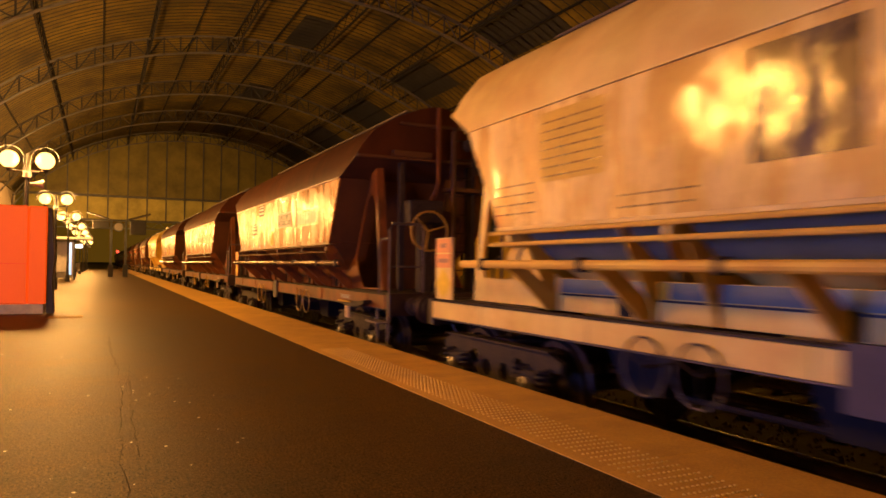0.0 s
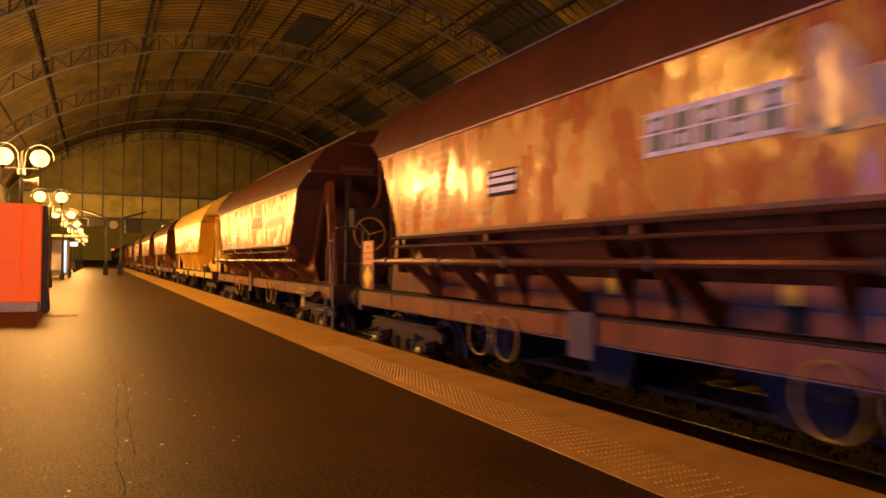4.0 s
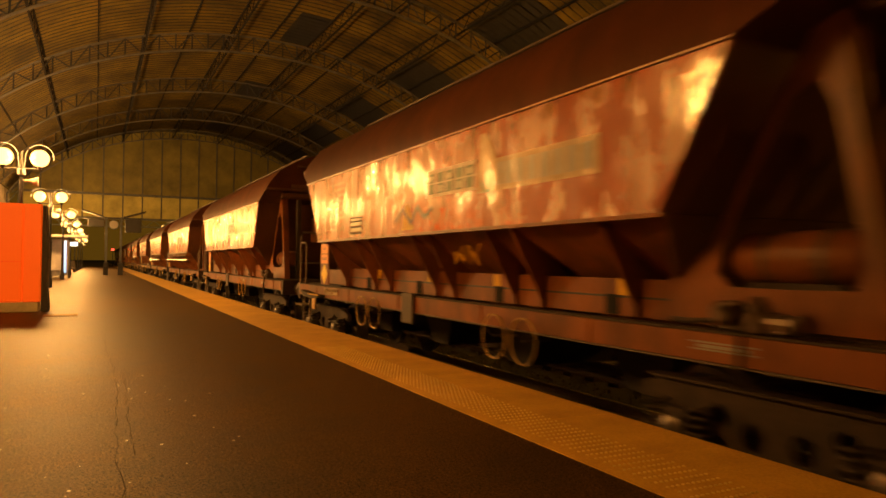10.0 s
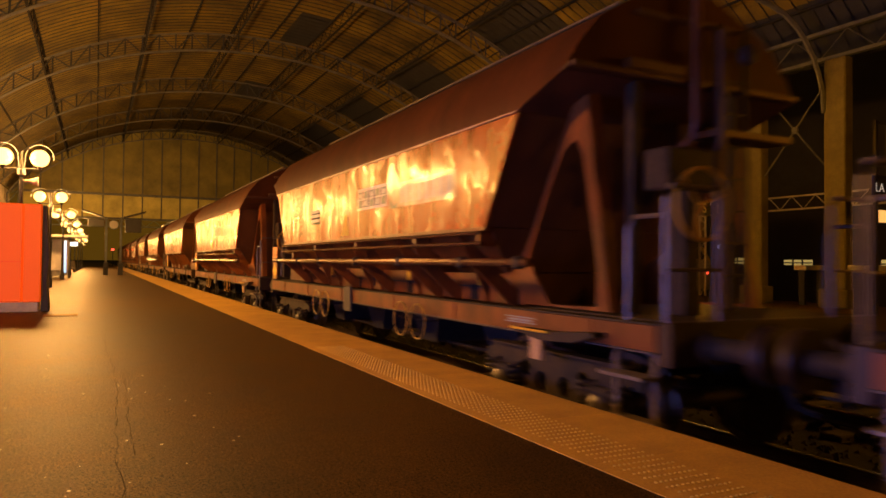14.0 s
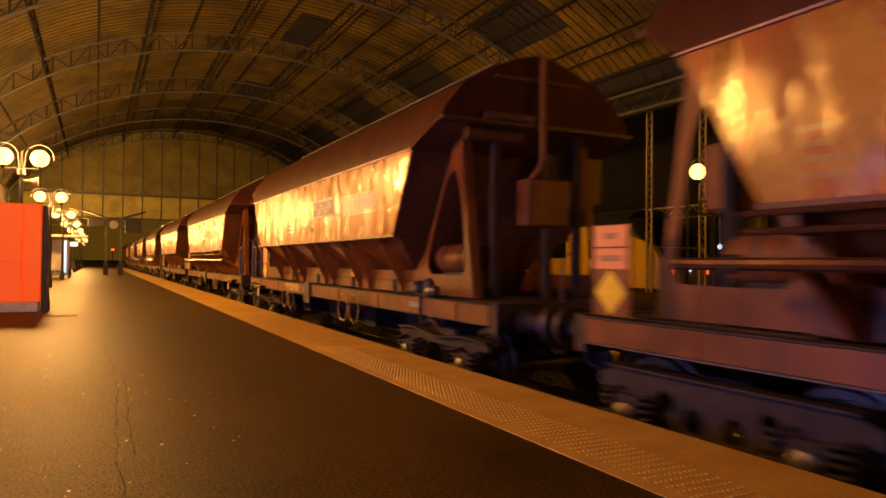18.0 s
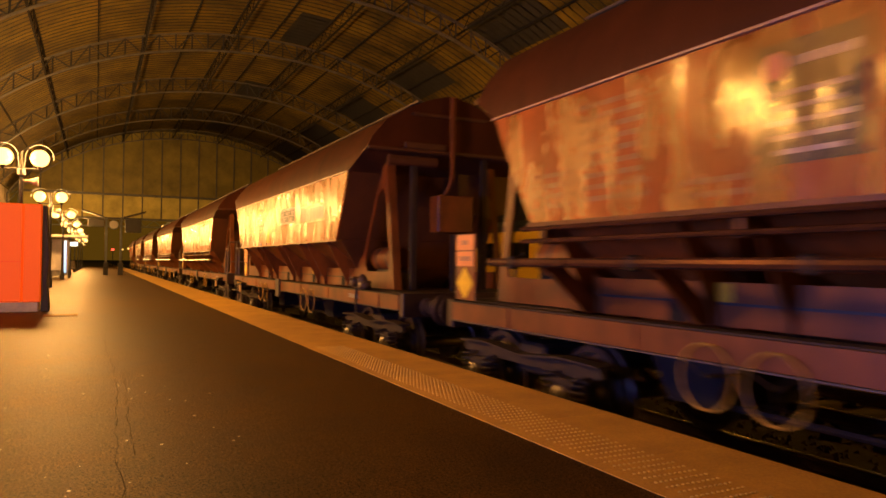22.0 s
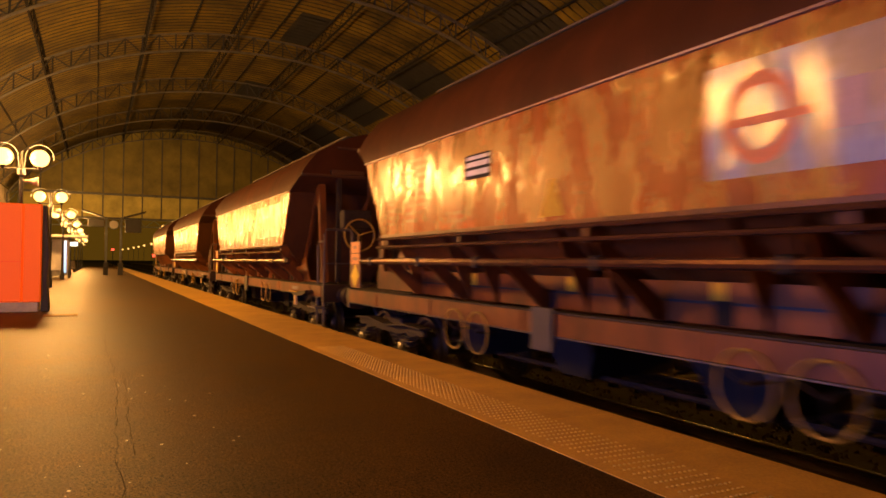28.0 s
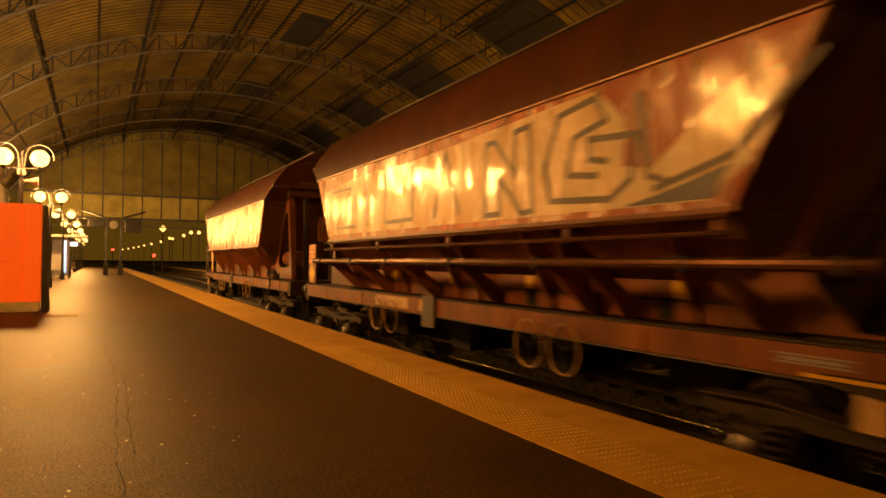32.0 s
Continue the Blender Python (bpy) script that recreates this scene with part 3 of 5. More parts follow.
for i in range(int((g1 - g0) / step)):
    x = g0 + i * step
    part("pane", Mesh().cbox(x + 0.05, x + step - 0.05, 61.9, 61.96, 4.45, 6.22, 0.004), GABLE, gable, "dusty pane coloured pale as if lit")
    top = max(arc(x), arc(x + step)) + 1.05
    if top > 6.6:
        part("pane", Mesh().cbox(x + 0.05, x + step - 0.05, 61.9, 61.96, 6.42, top, 0.004), GABLEDARK, gable, "dusty pane coloured dark as if unlit")
        part("mullion", Mesh().box(x - 0.05, x + 0.05, 61.84, 61.99, 4.3, top), GALV, gable)
for z in (4.3, 6.24):
    part("transom", Mesh().box(g0, g1, 61.82, 62.0, z, z + 0.16), GALV, gable)
part("lattice_girder", lattice(Mesh(), [(g0 + 0.6 * i, 61.7, 3.75) for i in range(39)], [(g0 + 0.6 * i, 61.7, 4.28) for i in range(39)], 0.03), GALV, gable)
part("girder_chord", Mesh().box(g0, g1, 61.64, 61.76, 3.70, 3.78), GALV, gable)

# columns on the far side of the shed
for y in (-9.0, 11.75, 14.3, 32.6, 41.2, 49.8, 58.4):
    c = thing("shed_column", "ochre painted iron column with a curved bracket", "column", "shed columns", at=pose(17.5, y, 0))
    part("shaft", Mesh().cbox(-0.17, 0.17, -0.30, 0.30, 0.0, 6.6, 0.03), OCHRE, c)
    part("base", Mesh().cbox(-0.26, 0.26, -0.40, 0.40, 0.0, 0.5, 0.03), OCHRE, c)
    part("bracket", Mesh().tube([(-0.15 - 2.6 * (1 - math.cos(w)), 0.30, 5.2 + 2.6 * math.sin(w)) for w in [math.pi / 2 * i / 8 for i in range(9)]], 0.07, 6), GALV, c)
beam = thing("eaves_beam", "grey iron lattice eaves girder", "girder", at=pose(17.5, 0, 0), kind="structure")
for z in (6.62, 7.35):
    part("chord", Mesh().box(-0.08, 0.08, -14, 61, z, z + 0.09), GALV, beam)
part("web", lattice(Mesh(), [(0, -14 + 0.75 * i, 6.7) for i in range(101)], [(0, -14 + 0.75 * i, 7.36) for i in range(101)]), GALV, beam)
for x, y in ((19.5, 18.2), (19.5, 20.9)):
    c = thing("lattice_mast", "slender grey lattice mast", "mast", "lattice masts", at=pose(x, y, 0))
    for dy in (-0.14, 0.14):
        part("leg", Mesh().box(-0.03, 0.03, dy - 0.035, dy + 0.035, 0, 8.4), MASTPAINT, c)
    part("lacing", lattice(Mesh(), [(0, -0.14, 0.28 * i) for i in range(31)], [(0, 0.14, 0.28 * i) for i in range(31)], 0.026), MASTPAINT, c)
tie = thing("cross_bracing", "thin iron cross bracing between two columns", "bracing", at=pose(17.5, 0, 0))
part("rod", Mesh().tube([(0, 11.95, 3.6), (0, 14.1, 6.2)], 0.025, 6), GALV, tie)
part("rod", Mesh().tube([(0, 11.95, 6.2), (0, 14.1, 3.6)], 0.025, 6), GALV, tie)
part("boss", Mesh().lathe([(0.1, -0.03), (0.1, 0.03)], "x", (0, 13.02, 4.9), 10), GALV, tie)

# opposite platform: name board, light boxes, canopy, building
board = thing("station_sign", "black hanging station name board with pale letters", "sign", at=pose(15.0, 9.1, 2.55))
part("board", Mesh().cbox(-0.35, 2.4, 0.0, 0.06, 0.0, 0.5, 0.01), BLACK, board)
part("hanger", Mesh().tube([(0.2, 0.03, 0.5), (0.2, 0.03, 1.6)], 0.02, 6), BLACK, board)
part("hanger", Mesh().tube([(1.9, 0.03, 0.5), (1.9, 0.03, 1.6)], 0.02, 6), BLACK, board)
part("crossbar", Mesh().box(-0.2, 2.6, 0.0, 0.06, 1.58, 1.66), BLACK, board)
for x in (-0.15, 2.55):
    part("post", Mesh().box(x - 0.04, x + 0.04, 0.0, 0.07, -2.55, 1.66), BLACK, board)
txt = bpy.data.curves.new("letters", "FONT")
txt.body, txt.size, txt.extrude = "LA ROCHELLE", 0.27, 0.003
probe = bpy.data.objects.new("letters", txt)
letters = bpy.data.meshes.new_from_object(probe)
bpy.data.objects.remove(probe)
letters.materials.clear()
letters.materials.append(PALELETTER)
part("letters", letters, None, board, "pale letters", at=pose(-0.22, -0.004, 0.14, 90, 0, 0))
lb = thing("light_box", "warm lit advertising box on two legs", "light box", at=pose(15.05, 9.3, 0))
part("case", Mesh().cbox(-0.1, 1.4, 0.0, 0.12, 2.0, 2.38, 0.02), BLACK, lb)
part("screen", Mesh().box(-0.02, 1.32, -0.006, 0.0, 2.06, 2.33), WARMBOX, lb, "glowing orange screen")
for x in (0.0, 1.3):
    part("leg", Mesh().box(x - 0.03, x + 0.03, 0.03, 0.09, 0.0, 2.0), BLACK, lb)
# white slabs added for the lit edge strip of the far platform
for x, y, w in ((15.05, 9.45, 1.6), (17.9, 12.9, 0.9)):
    b = thing("platform_bench", "white slab on legs standing in for a bright strip", "bench", "opposite benches", at=pose(x, y, 0))
    part("seat", Mesh().cbox(-0.1, w, 0.0, 0.4, 0.98, 1.12, 0.02), WHITE, b)
    for q in (0.0, w - 0.12):
        part("leg", Mesh().box(q, q + 0.05, 0.1, 0.3, 0.0, 0.98), BLACK, b)
can = thing("platform_canopy", "white lattice canopy beam on thin posts", "canopy", at=pose(24.0, 0, 0))
for z in (3.25, 3.75):
    part("chord", Mesh().box(-0.05, 0.05, 14, 30, z, z + 0.06), WHITE, can)
part("web", lattice(Mesh(), [(0, 14 + 0.5 * i, 3.28) for i in range(33)], [(0, 14 + 0.5 * i, 3.78) for i in range(33)], 0.03), WHITE, can)
for y in (15.0, 22.0, 29.0):
    part("post", Mesh().box(-0.05, 0.05, y - 0.05, y + 0.05, -0.8, 3.3), GALV, can)
hall = thing("depot_building", "dark low depot with cool lit windows", "building", at=pose(30.0, 0, 0))
part("wall", Mesh().box(0.0, 6.0, 5, 60, -0.84, 5.0), PLASTER, hall)
# the three warm ones are glows added for a lit yellow strip
for y0, y1, z0, z1, light, kind in ((30.4, 32.8, 0.5, 1.7, COOLBOX, "cool white lit window"), (25.2, 26.5, 1.2, 1.5, WARMDIM, "dim warm lit window"), (21.4, 22.9, 1.15, 1.4, WARMDIM, "dim warm lit window"), (17.0, 18.2, 1.1, 1.4, WARMDIM, "dim warm lit window")):
    wn = part("window", Mesh().box(-0.03, 0.0, y0, y1, z0, z1), light, hall, kind)
    for q in (1, 2):
        part("frame", Mesh().box(-0.05, -0.03, y0 + (y1 - y0) * q / 3 - 0.04, y0 + (y1 - y0) * q / 3 + 0.04, z0, z1), BLACK, wn)
    part("sill_bar", Mesh().box(-0.05, -0.03, y0, y1, z0 + (z1 - z0) * 0.3, z0 + (z1 - z0) * 0.3 + 0.06), BLACK, wn)
setting("wall_east", Mesh().box(37, 38, -40, 120, -0.83, 14), PLASTER, "dark night wall of sheds beyond the tracks", "wall")

# standing railcar
car = thing("railcar", "yellow railcar with a dark sloping windscreen and navy roof", "train", at=pose(21.0, 20.3, RAIL_Z))
part("body", Mesh().prism([(0.25, 0.75), (0.12, 1.5), (0.20, 1.95), (0.50, 2.40), (2.2, 3.07), (4.0, 3.36), (40, 3.36), (40, 0.75)], "x", -1.38, 1.38), LEMON, car, "yellow painted body")
part("nose", Mesh().prism([(0.0, 0.72), (-0.06, 1.2), (-0.04, 1.55), (0.11, 1.9), (0.18, 1.9), (0.18, 0.72)], "x", -1.2, 1.2), FADED, car, "pale grey nose")
part("windscreen", Mesh().add([(-1.15, 0.12, 1.93), (1.15, 0.12, 1.93), (1.0, 1.5, 3.62), (-1.0, 1.5, 3.62), (-1.25, 0.6, 1.93), (1.25, 0.6, 1.93), (1.15, 2.3, 3.6), (-1.15, 2.3, 3.6)], [(0, 1, 2, 3), (4, 5, 6, 7), (0, 4, 5, 1), (1, 5, 6, 2), (2, 6, 7, 3), (3, 7, 4, 0)]), GLASS, car, "dark sloping windscreen")
part("roof", Mesh().prism([(-1.3, 3.37), (-1.15, 3.7), (-0.6, 4.0), (0.6, 4.0), (1.15, 3.7), (1.3, 3.37)], "y", 2.1, 40), NAVY, car, "navy roof")
part("skirt", Mesh().box(-1.3, 1.3, 0.6, 40, 0.25, 0.74), BLACK, car)
for i in range(9):
    part("window", Mesh().cbox(-1.392, -1.37, 6.2 + i * 3.1, 7.9 + i * 3.1, 1.95, 2.8, 0.004), GLASS, car, "dark side window")
door = part("door", Mesh().cbox(-1.39, -1.375, 3.55, 4.7, 0.95, 3.0, 0.004), LEMON, car, "yellow entrance door")
part("door_pane", Mesh().cbox(-1.396, -1.391, 3.75, 4.5, 1.9, 2.8, 0.002), GLASS, door)
part("red_sign", Mesh().box(-1.386, -1.381, 2.6, 2.95, 1.85, 2.02), SPRAYRED, car, "small red plate")
for x in (-0.9, 0.9):
    part("tail_lamp", Mesh().lathe([(0.08, -0.10), (0.08, -0.03)], "y", (x, 0.0, 1.42), 12), REDLIGHT, car, "red tail lamp")
part("marker_lamp", Mesh().lathe([(0.06, -0.10), (0.06, -0.04)], "y", (0.0, 0.0, 1.5), 12), COOLBOX, car, "white marker lamp")
part("buffer_beam", Mesh().cbox(-0.9, 0.9, -0.15, 0.1, 0.55, 0.72, 0.02), BLACK, car)
for y in (4, 12, 25, 36):
    part("wheelset", Mesh().lathe([(0.42, -0.8), (0.42, 0.8)], "x", (0, y, 0.42), 16), BLACK, car)
for px, py in ((14.65, 13.6), (15.2, 13.6)):
    sg = thing("hanging_sign", "small dark hanging platform sign with a pale letter", "sign", "hanging signs", at=pose(px, py, 2.42))
    part("board", Mesh().cbox(-0.21, 0.21, 0.0, 0.05, 0.0, 0.42, 0.008), BLACK, sg)
    part("rod", Mesh().tube([(0, 0.025, 0.42), (0, 0.025, 1.25)], 0.012, 6), OCHRE, sg)
    txt = bpy.data.curves.new("letter", "FONT")
    txt.body, txt.size, txt.extrude = "S", 0.36, 0.003
    probe = bpy.data.objects.new("letter", txt)
    letters = bpy.data.meshes.new_from_object(probe)
    bpy.data.objects.remove(probe)
    letters.materials.clear()
    letters.materials.append(WHEELPALE)
    part("letter", letters, None, sg, "pale yellow letter", at=pose(-0.10, -0.004, 0.09, 90, 0, 0))
bar = thing("sign_beam", "thin dark beam carrying hanging signs over the platform", "beam", at=pose(14.9, 13.625, 0))
part("beam", Mesh().box(-0.9, 0.9, -0.03, 0.03, 3.67, 3.74), BLACK, bar)
for x in (-0.86, 0.86):
    part("post", Mesh().box(x - 0.03, x + 0.03, -0.03, 0.03, 0.0, 3.67), BLACK, bar)
ml = thing("hanging_lamp", "white rod hanging from the canopy with a small bright lamp", "lamp", at=pose(23.9, 21.36, 0))
part("rod", Mesh().tube([(0, 0, 3.25), (0, 0, 1.98)], 0.03, 8), WHITE, ml)
part("bulb", Mesh().lathe([(0.03, -0.12), (0.11, -0.04), (0.11, 0.04), (0.03, 0.10)], "z", (0, 0, 1.9), 12), COOLBOX, ml, "small glowing lamp", smooth=True)

# ---- far end of our platform
sign = thing("departure_board", "dark double departure screen with a clock on two posts", "sign", at=pose(1.05, 53.0, 0))
for x in (-0.46, 0.46):
    part("post", Mesh().box(x - 0.07, x + 0.07, -0.07, 0.07, 0, 4.0), GALV, sign)
    part("foot", Mesh().cbox(x - 0.16, x + 0.16, -0.16, 0.16, 0, 0.85, 0.02), BLACK, sign, "black padded foot")
part("wing", Mesh().prism([(-1.95, 4.36), (-0.6, 3.92), (-0.6, 4.02), (-1.95, 4.46)], "y", -0.5, 0.5), BLACK, sign)
part("wing", Mesh().prism([(0.6, 3.92), (2.0, 4.36), (2.0, 4.46), (0.6, 4.02)], "y", -0.5, 0.5), BLACK, sign)
part("beam", Mesh().box(-1.7, 1.8, -0.06, 0.06, 3.86, 3.96), BLACK, sign)
part("screen", Mesh().cbox(0.72, 1.75, -0.1, 0.1, 2.95, 3.85, 0.02), BLACK, sign, "dark screen")
part("screen", Mesh().cbox(-1.6, -0.6, -0.1, 0.1, 3.3, 3.8, 0.02), BLACK, sign, "dark screen")
clock = part("clock", Mesh().lathe([(0.30, -0.09), (0.33, 0.0), (0.30, 0.09)], "y", (0.0, 0, 3.46), 20), GALV, sign)
part("dial", Mesh().lathe([(0.27, -0.1), (0.27, -0.092)], "y", (0.0, 0, 3.46), 20), FADED, clock, "pale dial")
shelter = thing("waiting_shelter", "small lit glass waiting shelter with a flat roof", "shelter", at=pose(-2.2, 44, 0))
part("roof", Mesh().cbox(-1.5, 1.75, -0.4, 1.8, 2.28, 2.42, 0.02), FADED, shelter)
for x, y in ((-0.1, 0), (0.85, 0), (-0.1, 1.5), (0.85, 1.5), (-1.3, 1.5)):
    part("post", Mesh().box(x - 0.04, x + 0.04, y - 0.04, y + 0.04, 0, 2.28), BLACK, shelter)
part("wall_panel", Mesh().cbox(-1.3, 0.8, 1.46, 1.5, 0.1, 2.2, 0.005), FADED, shelter)
part("lit_panel", Mesh().box(0.60, 0.72, -0.02, 0.0, 0.3, 2.1), COOLBLUE, shelter, "blue lit panel")
part("display", Mesh().box(0.86, 1.25, -0.02, 0.02, 1.80, 2.02), COOLBOX, shelter, "lit blue-white display")
for x, y in ((-2.35, 45.2), (-1.75, 45.4), (-1.5, 51.5)):
    b = thing("platform_chair", "pale moulded platform chair on a dark leg", "chair", "platform chairs", at=pose(x, y, 0))
    part("shell", Mesh().prism([(-0.25, 0.42), (0.22, 0.45), (0.30, 0.95), (0.25, 0.96), (0.17, 0.52), (-0.25, 0.49)], "x", -0.27, 0.27), FADED, b)
    part("leg", Mesh().lathe([(0.16, 0), (0.05, 0.05), (0.05, 0.43)], "z", (0, 0, 0), 10), BLACK, b)
for x, y in ((-2.42, 47.5), (-1.86, 47.5)):
    b = thing("bollard", "short black bollard with a rounded cap", "bollard", "bollards", at=pose(x, y, 0))
    part("tube", Mesh().lathe([(0.13, 0), (0.13, 0.75), (0.10, 0.82), (0.03, 0.85)], "z", (0, 0, 0), 12), BLACK, b, smooth=True)
# lamps and signals beyond the shed
K = 1.647
for i, (x, y) in enumerate(((7.69, 61.4), (7.11, 61.9), (7.34, 69.5), (7.0, 79.7), (7.45, 81.5), (7.37, 95.4), (7.22, 110.2), (7.05, 124.7), (6.79, 136.6), (6.6, 150.0), (6.2, 165.0), (5.6, 180.0))):
    t = thing("yard_lamp", "distant glowing orange globe on a mast", "street lamp", "yard lamps", at=pose(x * K, y * K, 0))
    part("mast", Mesh().tube([(0, 0, 0), (0, 0, 4.7)], 0.06, 6), BLACK, t)
    part("globe", Mesh().lathe([(0.03, -0.25), (0.19, -0.16), (0.25, 0), (0.19, 0.16), (0.03, 0.25)], "z", (0, 0, 4.9), 12), FARGLOBE, t, "glowing globe", smooth=True)
t = thing("yard_lamp", "tall distant orange floodlight on a mast", "street lamp", "yard lamps", at=pose(8.0, 101, 0))
part("mast", Mesh().tube([(0, 0, -0.8), (0, 0, 5.2)], 0.08, 6), BLACK, t)
part("globe", Mesh().lathe([(0.05, -0.45), (0.45, 0), (0.05, 0.45)], "z", (0, 0, 5.3), 12), FARGLOBE, t, "glowing lamp", smooth=True)
for x, y, z in ((2.3, 120, 2.6), (6.2, 90, 1.6)):
    t = thing("signal", "distant red railway signal on a post", "signal", "signals", at=pose(x, y, 0))
    part("post", Mesh().tube([(0, 0, 0 if x < 3 else -0.8), (0, 0, z)], 0.05, 6), BLACK, t)
    part("lens", Mesh().lathe([(0.03, -0.2), (0.2, 0), (0.03, 0.2)], "y", (0, 0, z), 10), REDLIGHT, t, "glowing red lens")

# ---- wagons
SPEED, PITCH, START, BASE_Z = 6.489, 14.211, 6.642 - 5.04, -0.575
BODY = pose(0, 0.17, 0)   # the hopper body is shifted along the frame to fit the camera's view
TOP_X, LOW_X, TOP_Z, LOW_Z = 1.46, 1.445, 3.08, 2.03


def plate(corners, thick, inward):
    """A flat four-cornered sheet with thickness along the vector inward."""
    q = [tuple(Vector(c) + Vector(inward) * thick) for c in corners]
    n = len(corners)
    return Mesh().add(list(corners) + q, [tuple(range(n)), tuple(range(2 * n - 1, n - 1, -1))] + [(i, (i + 1) % n, n + (i + 1) % n, n + i) for i in range(n)])


def side_x(z):
    return LOW_X + (TOP_X - LOW_X) * (z - LOW_Z) / (TOP_Z - LOW_Z)


def bogie_frame(s, open_frame):
    """One side frame of a bogie: a deep plate pierced by round holes, or an open frame of bars."""
    x0, x1 = s * 1.02 - 0.03, s * 1.02 + 0.03
    m = Mesh()
    if open_frame:
        m.prism([(-1.26, 0.66), (-1.02, 0.60), (-0.60, 0.62), (0.60, 0.62), (1.02, 0.60), (1.26, 0.66), (1.24, 0.74), (0.70, 0.76), (0.0, 0.70), (-0.70, 0.76), (-1.24, 0.74)], "x", x0, x1)
        for q in (-1, 1):
            m.prism([(q * 0.66, 0.63), (q * 0.54, 0.63), (q * 0.44, 0.40), (q * 0.24, 0.29), (q * 0.24, 0.19), (q * 0.36, 0.20), (q * 0.55, 0.36)], "x", x0, x1)
            m.prism([(q * 1.06, 0.62), (q * 0.98, 0.62), (q * 0.98, 0.30), (q * 1.06, 0.30)], "x", x0, x1)
        m.prism([(-0.25, 0.19), (0.25, 0.19), (0.25, 0.29), (-0.25, 0.29)], "x", x0, x1)
        m.prism([(-1.26, 0.745), (-0.70, 0.765), (0.0, 0.705), (0.70, 0.765), (1.26, 0.745), (1.26, 0.765), (0.70, 0.787), (0.0, 0.727), (-0.70, 0.787), (-1.26, 0.765)], "x", s * 1.02 - 0.09, s * 1.02 + 0.09)
        return m

    def low(y):
        return 0.23 if y < 0.16 else 0.23 + (y - 0.16) / 0.46 * 0.37 if y < 0.62 else 0.60
    cuts = [-1.24, -1.02, -0.62, -0.31, -0.06, 0.06, 0.31, 0.62, 1.02, 1.24]
    for ya, yb in zip(cuts, cuts[1:]):
        c = (ya + yb) / 2
        wide = abs(c) > 0.9
        corner = [(ya, 0.62 if wide else low(abs(ya))), (yb, 0.62 if wide else low(abs(yb))), (yb, 0.80 if abs(yb) < 1.1 else 0.72), (ya, 0.80 if abs(ya) < 1.1 else 0.72)]
        if not 0.1 < abs(c) < 0.5:
            m.prism(corner, "x", x0, x1)
            continue
        zc, r = 0.60 if abs(c) > 0.3 else 0.50, 0.085 if abs(c) > 0.3 else 0.095
        outer = [Vector(corner[q]).lerp(Vector(corner[(q + 1) % 4]), f / 4) for q in range(4) for f in range(4)]
        inner = []
        for p in outer:
            w = math.atan2(p.y - zc, p.x - c)
            inner.append((c + r * math.cos(w), zc + r * math.sin(w)))
        m.ring([tuple(p) for p in outer], inner, "x", x0, x1)
    m.box(s * 1.02 - 0.08, s * 1.02 + 0.08, -1.1, 1.1, 0.80, 0.82)
    return m


def wheel_mesh():
    m = Mesh()
    for s in (-1, 1):
        m.lathe([(0.10, s * 0.66), (0.16, s * 0.68), (0.38, s * 0.70), (0.40, s * 0.685), (0.49, s * 0.682), (0.485, s * 0.715), (0.46, s * 0.722), (0.455, s * 0.80), (0.40, s * 0.80), (0.38, s * 0.745), (0.17, s * 0.77), (0.13, s * 0.84), (0.10, s * 0.84)], "x", (0, 0, 0), 28)
        for k in range(6):
            w = math.pi / 3 * k
            m.box(s * 0.775 - 0.006, s * 0.775 + 0.006, 0.27 * math.cos(w) - 0.03, 0.27 * math.cos(w) + 0.03, 0.27 * math.sin(w) - 0.03, 0.27 * math.sin(w) + 0.03)
    m.lathe([(0.085, -1.0), (0.085, 1.0)], "x", (0, 0, 0), 14)
    return m.data("wheelset", TREAD, True)


WHEELSET = wheel_mesh()
SPRING = Mesh().tube([(0.075 * math.cos(0.7 * i), 0.075 * math.sin(0.7 * i), 0.30 + 0.0065 * i) for i in range(54)], 0.016, 5).data("spring", GRIME)
AXLEBOX = Mesh().cbox(-0.12, 0.10, -0.15, 0.15, -0.16, 0.17, 0.03).data("axle_box", GRIME)
BOXCAP = Mesh().lathe([(0.115, 0.0), (0.115, 0.05), (0.06, 0.075)], "x", (0, 0, 0), 14).data("axle_cap", TREAD, True)
HANDWHEEL = {}


def handwheel(mat):
    if mat.name not in HANDWHEEL:
        m = Mesh().tube([(0, 0.225 * math.cos(w), 0.225 * math.sin(w)) for w in [2 * math.pi * i / 24 for i in range(24)]], 0.010, 6, True)
        HANDWHEEL[mat.name] = m.data("handwheel", mat, True)
    return HANDWHEEL[mat.name]


